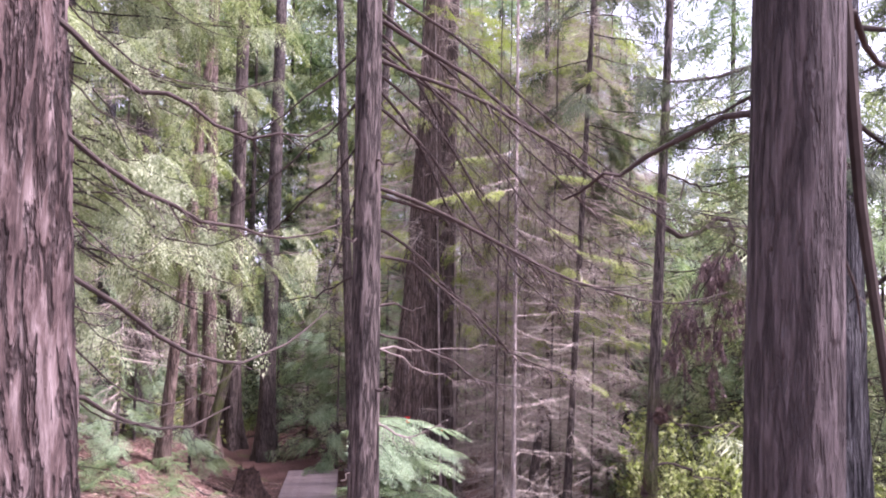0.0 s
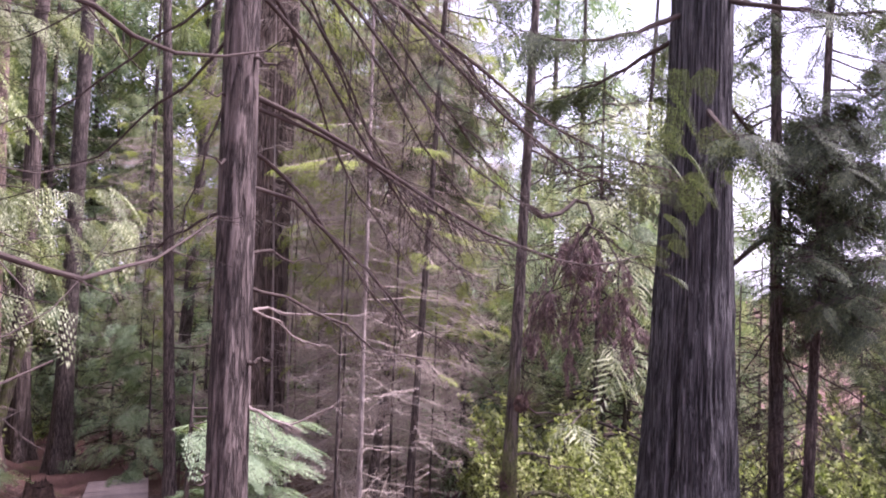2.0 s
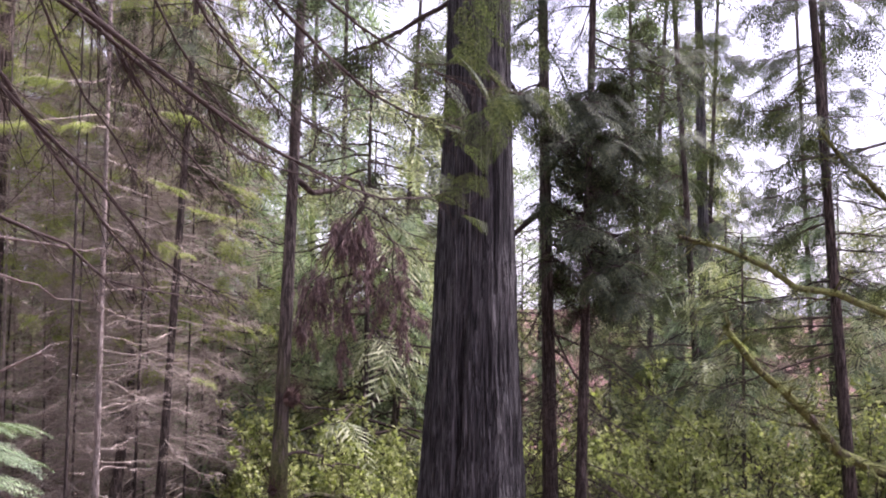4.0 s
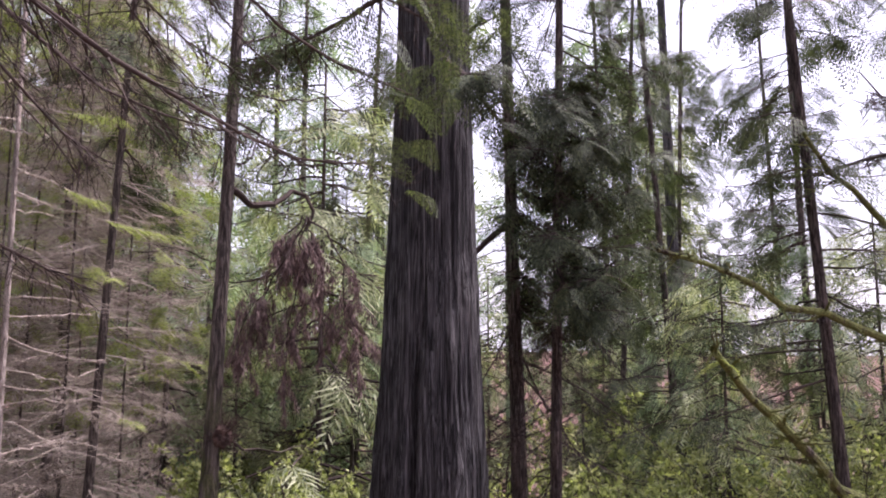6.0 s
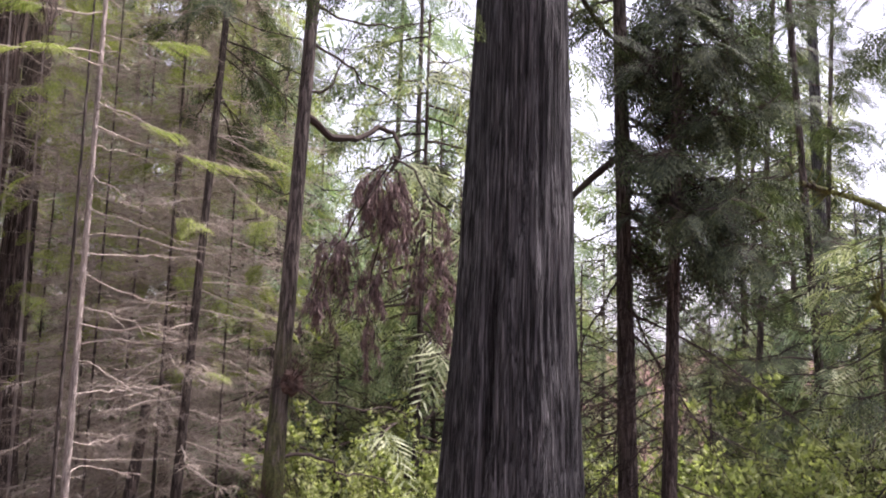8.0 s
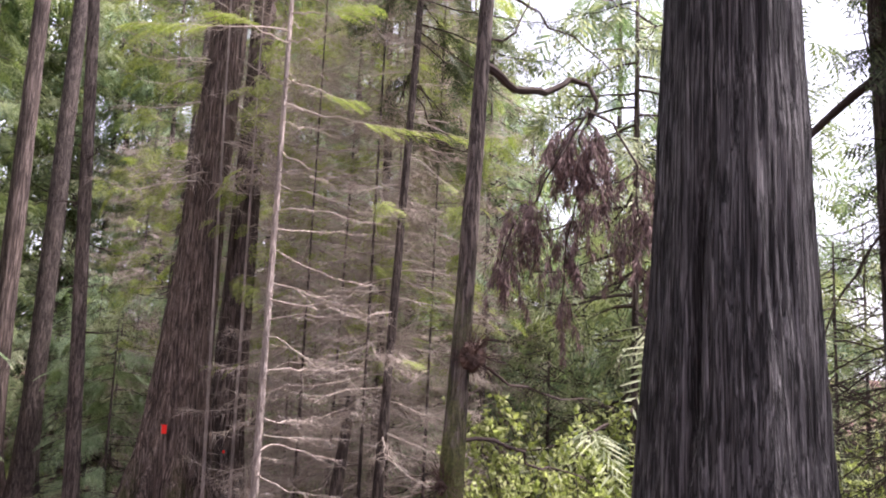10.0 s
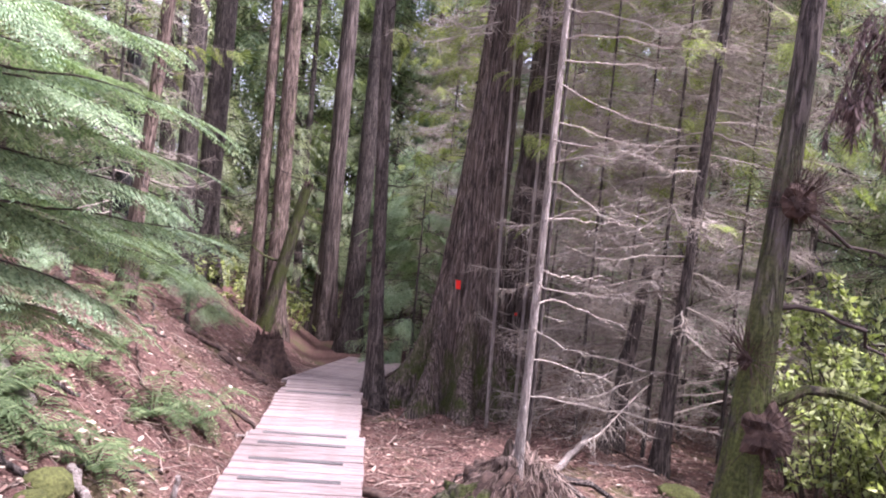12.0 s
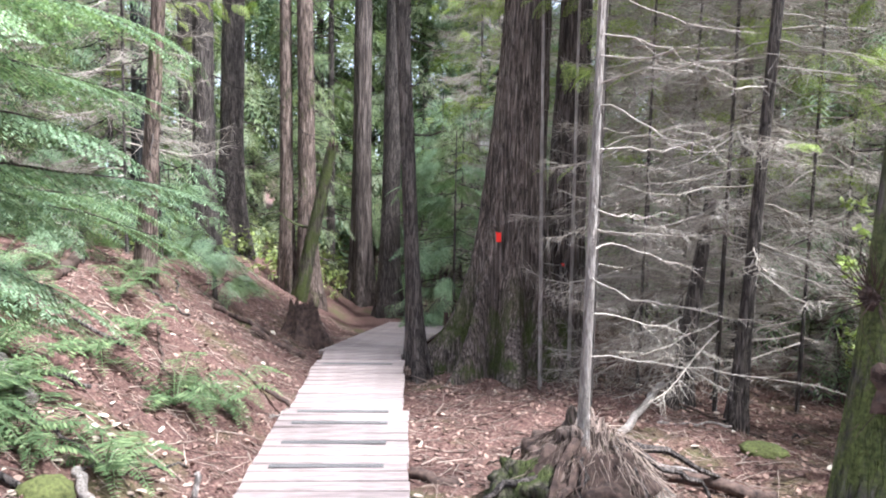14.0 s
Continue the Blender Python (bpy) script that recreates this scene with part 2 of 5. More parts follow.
def spikes(geo, p, q, r):
    """Thin three-sided tapering twigs from p to q, with a slight bend."""
    p, q, r = np.asarray(p, float), np.asarray(q, float), np.broadcast_to(r, len(p))
    n = len(p)
    d = unit(q - p)
    a, b = frames(d)
    length = np.linalg.norm(q - p, axis=1)
    mid = (p + q) / 2 + (a * rng.normal(0, 0.06, (n, 1)) + b * rng.normal(0, 0.06, (n, 1))) * length[:, None]
    v = []
    for c, s in ((p, 1.0), (mid, 0.65)):
        for k in range(3):
            v.append(c + (a * math.cos(2.094 * k) + b * math.sin(2.094 * k)) * (r * s)[:, None])
    v.append(q)
    v = np.stack(v, 1)
    f = np.array([[0, 1, 4], [0, 4, 3], [1, 2, 5], [1, 5, 4], [2, 0, 3], [2, 3, 5], [3, 4, 6], [4, 5, 6], [5, 3, 6]])
    geo.add(v.reshape(-1, 3), (f[None] + 7 * np.arange(n)[:, None, None]).reshape(-1, 3))


def prickles(geo, p, q, r):
    """The finest twigs: three-sided tapering needles of wood."""
    n = len(p)
    a, b = frames(unit(q - p))
    v = np.stack([p + (a * math.cos(2.094 * k) + b * math.sin(2.094 * k)) * r for k in range(3)] + [q], 1)
    geo.add(v.reshape(-1, 3), (np.array([[0, 1, 3], [1, 2, 3], [2, 0, 3]])[None] + 4 * np.arange(n)[:, None, None]).reshape(-1, 3))


def leaflets(geo, p, d, side, length, width, fold=0.0):
    """Pointed leaves with their base at p, towards d, spread along side."""
    n = len(p)
    length, width = np.broadcast_to(length, n)[:, None], np.broadcast_to(width, n)[:, None]
    up = unit(np.cross(d, side))
    m = p + d * length * 0.45
    v = np.stack([p, m + side * width + up * fold * width, p + d * length, m - side * width + up * fold * width], 1)
    geo.add(v.reshape(-1, 3), (np.array([[0, 1, 2, 3]])[None] + 4 * np.arange(n)[:, None, None]).reshape(-1, 4))


def spray_template(pairs, step, size, droop, lean=50.0, wide=0.40, slim=0.15):
    """A flat drooping spray one unit long: a list of leaves (base, tip direction, side, length, width)."""
    base, way, side, length, width = [], [], [], [], []
    def bend(x, y):
        return np.array([x, y, -droop * (x * x + 0.6 * y * y)])
    for s in np.linspace(0.06, 0.97, pairs):
        reach = wide * (1 - s) ** 0.75 + 0.05
        for sg in (-1, 1):
            c, k = math.cos(radians(lean)), sg * math.sin(radians(lean))
            if step is None:
                p0, p1 = bend(s, 0), bend(s + c * reach, k * reach)
                base.append(p0), way.append(unit(p1 - p0)), side.append(unit(np.cross((0, 0, 1.0), p1 - p0))), length.append(reach), width.append(size)
                continue
            for u in np.arange(0.02, reach, step):
                p0 = bend(s + c * u, k * u)
                for h in (-1, 1):
                    ang = math.atan2(k, c) + h * 0.75
                    w = unit(np.array([math.cos(ang), math.sin(ang), -0.25 - droop * s]))
                    base.append(p0), way.append(w), side.append(unit(np.cross((0, 0, 1.0), w))), length.append(size * (1.2 - 0.5 * u / reach)), width.append(size * slim)
    return [np.array(x) for x in (base, way, side, length, width)]


SPRAY_NEAR = spray_template(11, 0.042, 0.070, 0.28, slim=0.19)
SPRAY_OPEN = spray_template(9, 0.055, 0.085, 0.22, slim=0.15, wide=0.36)
SPRAY_LACE = spray_template(9, 0.07, 0.11, 0.5, lean=44, wide=0.34, slim=0.12)
SPRAY_MID = spray_template(9, 0.075, 0.12, 0.35, slim=0.13)
SPRAY_FAR = spray_template(10, None, 0.017, 0.42)
SPRAY_WIDE = spray_template(8, None, 0.03, 0.42)


def sprays(geo, template, p, d, size, roll=0.35):
    """Place a spray at every point p, towards d."""
    p, d = np.asarray(p, float), unit(d)
    n = len(p)
    size = np.broadcast_to(size, n)
    side = unit(np.cross(np.array([0, 0, 1.0]), d) + 1e-6)
    up = np.cross(d, side)
    t = rng.normal(0, roll, n)[:, None]
    side, up = side * np.cos(t) + up * np.sin(t), up * np.cos(t) - side * np.sin(t)
    m = np.stack([d, side, up], -1)                     # n x 3 x 3, columns
    b, w, s, length, width = template
    k = len(b)
    jit = 1 + rng.normal(0, 0.12, (n, k))
    pb = np.einsum("nij,kj->nki", m, b) * size[:, None, None] + p[:, None]
    pw = np.einsum("nij,kj->nki", m, w)
    ps = np.einsum("nij,kj->nki", m, s)
    keep = rng.random((n, k)) > 0.08
    leaflets(geo, pb[keep], pw[keep], ps[keep], (length[None] * size[:, None] * jit)[keep], (width[None] * size[:, None])[keep], 0.3)


def bezier(p0, p1, sag, rise=0.0, k=9, wobble=0.0):
    """A bough from p0 to p1 that hangs by sag in the middle and lifts by rise at the start."""
    s = np.linspace(0, 1, k)[:, None]
    p = np.asarray(p0) * (1 - s) + np.asarray(p1) * s
    p[:, 2] += -sag * 4 * s[:, 0] * (1 - s[:, 0]) + rise * np.sin(np.pi * s[:, 0] * 2)
    if wobble:
        w = np.cumsum(rng.normal(0, wobble, (k, 3)), 0)
        p += w - w[0] - (w[-1] - w[0]) * s
    return p


def along(pts, s):
    f = np.linspace(0, 1, len(pts))
    return np.stack([np.interp(s, f, pts[:, c]) for c in range(3)], -1)


def side_twigs(geo, pts, n, length, r, hang=0.35, start=0.15, spread=1.0, cheap=False):
    """Twigs growing off a bough; returns their tips."""
    s = rng.uniform(start, 1, n)
    p = along(pts, s)
    d = unit(along(pts, np.minimum(s + 0.03, 1)) - along(pts, s - 0.03))
    a, b = frames(d)
    sg = rng.choice([-1, 1], n)[:, None]
    way = unit(d * rng.uniform(0.35, 1.0, (n, 1)) + a * sg * rng.uniform(0.3, 1.0, (n, 1)) * spread + rng.normal(0, 0.25, (n, 3)) + np.array([0, 0, -hang]))
    q = p + way * (length * rng.uniform(0.35, 1.0, n) * (1.15 - 0.7 * s))[:, None]
    (prickles if cheap else spikes)(geo, p, q, r)
    return p, q


def bough(name, parent, p0, p1, r, sag=0.1, twigs=30, length=0.35, mat=None, leaves=None, template=None, size=0.2, n_leaves=0, rise=0.0, hang=0.35, label="", start=0.15, leaf_start=0.3, wobble=0.012, fine=2, tip=0.25, flat=False):
    """One bough with its side twigs, and foliage as a part of it."""
    g = Geo()
    o = np.array(parent.location)
    pts = bezier(np.array(p0) - o, np.array(p1) - o, sag, rise, 11, wobble)
    tube(g, pts, np.linspace(r, r * tip, 11), 8)
    if twigs:
        p, q = side_twigs(g, pts, twigs, length, r * 0.22, hang, start)
        if fine:
            pick = np.repeat(np.arange(twigs), fine)
            s = rng.uniform(0.2, 0.9, len(pick))[:, None]
            root = p[pick] * (1 - s) + q[pick] * s
            tip = root + unit((q - p)[pick] + rng.normal(0, 0.6, (len(pick), 3)) * np.linalg.norm((q - p)[pick], axis=1, keepdims=True)) * length * 0.35 * rng.uniform(0.4, 1, (len(pick), 1))
            spikes(g, root, tip, r * 0.12)
    ob = part(name, g, mat or TWIG_DARK, parent, label)
    if leaves:
        h = Geo()
        s = rng.uniform(leaf_start, 1.0, n_leaves)
        p = along(pts, s)
        d = unit(pts[-1] - pts[0])
        a = unit(np.cross(d, (0, 0, 1.0)))
        way = d * rng.uniform(0.3, 1, (n_leaves, 1)) + a * rng.choice([-1, 1], n_leaves)[:, None] * rng.uniform(0.1, 1, (n_leaves, 1)) + rng.normal(0, 0.12, (n_leaves, 3)) - np.array([0, 0, 0.25])
        if flat:                                        # branchlets in two ranks in one plane
            s = np.linspace(leaf_start, 0.98, n_leaves)
            sg = np.where(np.arange(n_leaves) % 2, 1.0, -1.0)[:, None]
            p = along(pts, s)
            way = d + a * sg * rng.uniform(0.6, 1.1, (n_leaves, 1)) * (1.15 - 0.8 * s[:, None]) + rng.normal(0, 0.05, (n_leaves, 3)) - np.array([0, 0, 0.10])
            sprays(h, template or SPRAY_NEAR, p, way, size * (1.25 - 0.6 * s) * rng.uniform(0.75, 1.15, n_leaves), 0.10)
        else:
            sprays(h, template or SPRAY_NEAR, p, way, size * rng.uniform(0.6, 1.2, n_leaves))
        leaf = part("foliage", h, leaves, ob)
    return ob


def ground_base(m):
    return np.interp(m, [-30, -10, 0, 2.3, 3.6, 7.4, 11.9, 17.9, 40, 80], [5, 2.5, 0.75, 0.45, 0.03, -0.40, -0.65, -1.3, -2.5, -3])


def ground_height(x, y):
    x, y = np.asarray(x, float), np.asarray(y, float)
    n, m = 0.933 * x + 0.36 * y, -0.36 * x + 0.933 * y
    left = np.maximum(0, 1.9 - n)
    bank = 0.58 * np.minimum(left, 1.9) + 0.16 * np.maximum(0, np.minimum(left, 14) - 1.9)
    z = ground_base(m) + bank - 0.13 * np.clip(n - 5.5, 0, 30)
    z = z + 0.020 * np.sin(6.3 * x + 2.1 * y + 1.3 * np.sin(2.2 * y)) * np.sin(5.2 * y - 3.3 * x) + 0.012 * np.sin(11.7 * x - 4.9 * y) * np.sin(9.1 * y + 3.7 * x)
    return z + 0.05 * np.sin(1.7 * x + 0.6 * y) * np.sin(1.3 * y - 0.4 * x) + 0.025 * np.sin(4.1 * x + 1) * np.sin(3.7 * y)


def gz(x, y):
    return float(ground_height(x, y))


# ---- ground ----
def build_ground():
    s = np.linspace(-1, 1, 401)
    ax = 14 * s + 380 * np.sign(s) * np.abs(s) ** 7
    gx, gy = np.meshgrid(ax, ax + 8, indexing="xy")
    z = ground_height(gx, gy)
    near = (np.abs(gx) < 9) & (np.abs(gy - 8) < 9)
    z += np.where(near, rng.normal(0, 0.009, z.shape), 0)
    k = len(s)
    i, j = np.meshgrid(np.arange(k - 1), np.arange(k - 1), indexing="ij")
    q = np.stack([i * k + j, i * k + j + 1, (i + 1) * k + j + 1, (i + 1) * k + j], -1).reshape(-1, 4)
    g = Geo()
    g.add(np.stack([gx, gy, z], -1).reshape(-1, 3), q)
    tagged(part("ground", g, SOIL, soft=True), "reddish brown forest floor of needles, soil and leaf litter", "ground", kind="structure")


build_ground()


# ---- trees ----
LEANS = {}


def ring_noise(r_, tt, zz, cells, tall, h):
    """Smooth noise round a trunk: so many cells about it, each tall metres high."""
    rows = int(h / tall) + 4
    grid = r_.uniform(-1, 1, (rows, cells))
    u, v = (tt / (2 * np.pi) * cells) % cells, np.clip((zz + 0.3) / tall, 0, rows - 1.001)
    i, j = v.astype(int), u.astype(int) % cells
    a, b = v - i, u - np.floor(u)
    a, b = a * a * (3 - 2 * a), b * b * (3 - 2 * b)
    k = (j + 1) % cells
    return (grid[i, j] * (1 - b) + grid[i, k] * b) * (1 - a) + (grid[i + 1, j] * (1 - b) + grid[i + 1, k] * b) * a


def trunk_geo(h, radius, sides, rings, ridges=0.0, flare=(0, 1), lobes=0, seed=1, sweep=(0, 0), top=True, groove=None):
    """A tapered trunk from z=-0.25 with bark ridges; radius is a list of (height, radius)."""
    r_ = np.random.default_rng(seed)
    z = -0.25 + (h + 0.25) * np.linspace(0, 1, rings) ** 1.25
    th = np.arange(sides) * 2 * np.pi / sides
    zz, tt = np.meshgrid(z, th, indexing="ij")
    rr = np.interp(zz, [a for a, b in radius], [b for a, b in radius])
    rr = rr + flare[0] * np.exp(-np.maximum(zz, 0) * flare[1]) * (1 + (0.75 * np.cos(lobes * tt + r_.uniform(0, 6) + 0.4 * np.sin(3 * tt)) if lobes else 0))
    if ridges:
        girth = 2 * np.pi * max(b for a, b in radius)
        sway = tt + 0.10 * ring_noise(r_, tt, zz, 5, 0.9, h) + 0.03 * ring_noise(r_, tt, zz, 14, 0.3, h)
        acc = 0.5 * ring_noise(r_, tt, zz, 6, 2.0, h)
        for wide_, tall, w in ((0.16, 1.3, 0.8), (0.07, 0.9, 1.1), (0.035, 0.5, 0.7)):
            cells = int(np.clip(girth / wide_, 5, sides / 3))
            acc = acc + w * (0.55 - 1.5 * np.abs(ring_noise(r_, sway, zz, cells, tall, h)))
        rr = rr * (1 + ridges * acc + r_.normal(0, ridges * 0.10, rr.shape))
    if groove:
        at, wide, deep, high = groove
        turn_ = (tt - at + np.pi + 0.12 * np.sin(1.3 * zz) + 0.03 * np.sin(6 * zz)) % (2 * np.pi) - np.pi
        rr = rr - deep * np.exp(-(turn_ / wide) ** 2) * np.clip((high - zz) * 1.5, 0, 1)
    x = rr * np.cos(tt) + sweep[0] * np.maximum(zz, 0) ** 2
    y = rr * np.sin(tt) + sweep[1] * np.maximum(zz, 0) ** 2
    k = rings
    i, j = np.meshgrid(np.arange(k - 1), np.arange(sides), indexing="ij")
    q = np.stack([i * sides + j, i * sides + (j + 1) % sides, (i + 1) * sides + (j + 1) % sides, (i + 1) * sides + j], -1).reshape(-1, 4)
    g = Geo()
    g.add(np.stack([x, y, zz], -1).reshape(-1, 3), q)
    if top:
        g.add(np.stack([x, y, zz], -1)[-1], np.array([np.arange(sides)]))
    return g


def stand(place, lean, z_ref=0.0):
    """Where a leaning stem given by its place at the height z_ref meets the ground."""
    x, y = place
    for _ in range(4):
        z = gz(x, y)
        x, y = place[0] + lean[0] * (z - z_ref), place[1] + lean[1] * (z - z_ref)
    return x, y, gz(x, y)


def shear(ob, lean):
    for v in ob.data.vertices:
        v.co.x += lean[0] * v.co.z
        v.co.y += lean[1] * v.co.z


def tree(name, place, lean, height, radius, label, bark, sides=20, rings=30, ridges=0.03, flare=(0, 1), lobes=0, seed=1, group="", category="tree", trunk_label="", groove=None):
    x, y, z = stand(place, lean)
    t = thing(name, (x, y, z), label, category, group)
    ob = part("trunk", trunk_geo(height, radius, sides, rings, ridges, flare, lobes, seed, groove=groove), bark, t, trunk_label, True)
    shear(ob, lean)
    LEANS[t.name] = lean
    return t


def stem(t, z):
    """The middle of a tree's trunk at the height z of the world."""
    h = z - t.location.z
    return (t.location.x + LEANS[t.name][0] * h, t.location.y + LEANS[t.name][1] * h, z)


def limb_set(t, name, count, z0, z1, length, r, twigs, twig_length, mat, droop=0.25, arc=(0, 360), leaves=None, template=None, size=0.3, n_leaves=6, seed=3, joined="crown", leaf_lengths=(0.25, 1.0), taper=0.6):
    """Many boughs of one tree as one part, with their foliage as another."""
    global rng
    keep, rng = rng, np.random.default_rng(seed)
    g, h = Geo(), Geo()
    lx, ly = LEANS[t.name]
    for k in range(count):
        f = (k + rng.random()) / count
        z = z0 + (z1 - z0) * f
        a = radians(rng.uniform(*arc))
        L = length * (1 - taper * f) * rng.uniform(0.6, 1.15)
        p0 = np.array([lx * z, ly * z, z])
        p1 = p0 + np.array([math.cos(a) * L, math.sin(a) * L, -droop * L * rng.uniform(0.2, 1.6) + 0.1 * L])
        pts = bezier(p0, p1, 0.06 * L, 0.03 * L, 6, 0.02 * L)
        rr = r * (1 - 0.5 * f)
        tube(g, pts, np.linspace(rr, rr * 0.3, 6), 4)
        if twigs:
            p, q = side_twigs(g, pts, twigs, twig_length, rr * 0.40, 0.25, 0.12, cheap=True)
            pick = np.repeat(np.arange(twigs), 2)
            s = rng.uniform(0.25, 0.85, (len(pick), 1))
            root = p[pick] * (1 - s) + q[pick] * s
            prickles(g, root, root + unit((q - p)[pick] + rng.normal(0, 0.5, (len(pick), 3)) * twig_length) * twig_length * rng.uniform(0.25, 0.55, (len(pick), 1)), rr * 0.25)
        if leaves:
            s = rng.uniform(*leaf_lengths, n_leaves)
            p = along(pts, s)
            d = unit(pts[-1] - pts[0])
            sd = unit(np.cross(d, (0, 0, 1.0)))
            way = d * rng.uniform(0.2, 1, (n_leaves, 1)) + sd * rng.choice([-1, 1], n_leaves)[:, None] * rng.uniform(0.1, 1, (n_leaves, 1)) - np.array([0, 0, 0.35]) + rng.normal(0, 0.15, (n_leaves, 3))
            sprays(h, template or SPRAY_FAR, p, way, size * rng.uniform(0.6, 1.25, n_leaves))
    part(joined, g, mat, t)
    if leaves:
        part("foliage", h, leaves, t)
    rng = keep

# ---- large trees beside the path ----
big = tree("cedar_tree", (3.01, 6.03), (0.003, -0.005), 16, [(0, 0.46), (1.0, 0.395), (1.9, 0.335), (3.2, 0.283), (4.6, 0.235), (16, 0.12)],
           "large old cedar with grey furrowed bark beside the trail", BARK_GREY, 420, 230, 0.040, (0.12, 1.4), 5, 11, groove=(radians(222), 0.075, 0.07, 3.0))
for k, (z, a, L) in enumerate(((4.35, 255, 0.9), (4.6, 30, 1.6), (5.0, 120, 1.5), (5.2, 300, 1.5), (5.1, 190, 1.4))):
    p0 = np.array(stem(big, z)) + 0.2 * np.array([math.cos(radians(a)), math.sin(radians(a)), 0])
    bough("branch", big, p0, p0 + np.array([L * math.cos(radians(a)), L * math.sin(radians(a)), -0.35]), 0.022, 0.1, 30, 0.4, TWIG_DARK, LEAF_SHADED, SPRAY_MID, 0.34, 26)

red = tree("cedar_tree", (-0.48, 12.38), (0.043, 0.024), 18, [(0, 0.42), (0.8, 0.365), (1.7, 0.325), (4, 0.24), (18, 0.1)],
           "tall cedar with fluted mossy base and a red trail mark", BARK_ROOTED, 320, 190, 0.050, (0.37, 1.5), 9, 23)


def red_mark(t, z, away, w, h):
    """A painted square lying on the bark on the side away from the trunk's middle."""
    o = np.array(t.location)
    c = np.array(stem(t, z)) - o
    a = np.array([away[1], -away[0], 0.0])
    n = np.array([away[0], away[1], 0.0])
    r = away[2]
    g = Geo()
    v = []
    for i in range(5):
        for j in range(5):
            u, s = (i / 4 - 0.5) * w, (j / 4 - 0.5) * h
            v.append(c + a * u + n * (r - u * u / (2 * r)) + np.array([0, 0, s]))
    g.add(v, [[i * 5 + j, (i + 1) * 5 + j, (i + 1) * 5 + j + 1, i * 5 + j + 1] for i in range(4) for j in range(4)])
    part("trail_mark", g, PAINT, t, "square red painted trail mark")


d = unit(np.array([1.5 - -0.45, 4.0 - 12.4]))
side = np.array([-d[1], d[0]])
off = unit(d * 0.93 - side * 0.37)
red_mark(red, 0.86, (off[0], off[1], 0.395), 0.085, 0.10)

rc = tree("cedar_tree", (0.0, 13.16), (0.01, 0.05), 17, [(0, 0.27), (1.5, 0.22), (4, 0.18), (17, 0.08)],
          "dark cedar trunk close behind the marked cedar", BARK_RED, 160, 120, 0.045, (0.15, 1.8), 5, 31)
red_mark(rc, 0.5, (0.16, -0.987, 0.285), 0.03, 0.035)

for t, z0, seed in ((red, 4.4, 33), (rc, 3.6, 34)):
    limb_set(t, "branch", 60, z0, 9.5, 1.5, 0.010, 26, 0.5, TWIG, 0.25, (150, 400), LEAF_YELLOW, SPRAY_MID, 0.34, 3, seed=seed, joined="dead_crown", leaf_lengths=(0.6, 1.0), taper=0.2)

left_tree = tree("fir_tree", (-0.86, 1.50), (-0.012, 0.0), 14, [(0, 0.26), (1.3, 0.215), (4, 0.19), (14, 0.08)],
                 "thick fir with shaggy red-brown fissured bark", BARK_SHAGGY, 260, 320, 0.10, (0.1, 1.5), 5, 41)
for z, a, L, sag in ((3.6, 40, 0.75, 0.12), (3.35, 55, 0.9, 0.22), (3.8, 20, 0.6, 0.1), (3.1, 60, 0.6, 0.1)):
    p0 = np.array(stem(left_tree, z)) + 0.15 * np.array([math.cos(radians(a)), math.sin(radians(a)), 0])
    bough("branch", left_tree, p0, p0 + np.array([L * math.cos(radians(a)), L * math.sin(radians(a)), -0.2]), 0.007, sag, 12, 0.22, TWIG_DARK)

for k in range(10):
    z, a, L = rng.uniform(3.1, 4.4), rng.uniform(52, 88), rng.uniform(0.4, 0.95)
    p0 = np.array(stem(left_tree, z)) + 0.15 * np.array([math.cos(radians(a)), math.sin(radians(a)), 0])
    bough("branch", left_tree, p0, p0 + np.array([L * math.cos(radians(a)), L * math.sin(radians(a)), rng.uniform(-0.45, -0.05)]), 0.0028, rng.uniform(0.12, 0.28), 10, 0.2, TWIG_DARK, fine=1, wobble=0.006)

near_right = tree("hemlock_tree", (0.43, 0.93), (0, 0), 11, [(0, 0.06), (2, 0.047), (4, 0.043), (11, 0.025)],
                  "slender grey conifer trunk close beside the trail", BARK_FINE, 64, 90, 0.035, (0.03, 2), 5, 51)
for z, to, r, sag in ((3.47, (0.22, 1.25, 3.40), 0.005, 0.02), (3.85, (0.68, 1.25, 3.2), 0.006, 0.08), (3.58, (0.8, 1.2, 3.55), 0.005, 0.0)):
    bough("branch", near_right, stem(near_right, z), to, r, sag, 8, 0.12, TWIG_DARK)

g = Geo()
tube(g, along(np.array([(0.44, 0.93, 3.85), (0.477, 0.92, 3.57), (0.495, 0.92, 3.36), (0.524, 0.92, 3.17), (0.57, 0.93, 2.95)]) - np.array(near_right.location), np.linspace(0, 1, 21)), np.linspace(0.009, 0.004, 21), 8)
part("branch", g, TWIG_DARK, near_right, "dark hanging dead branch")

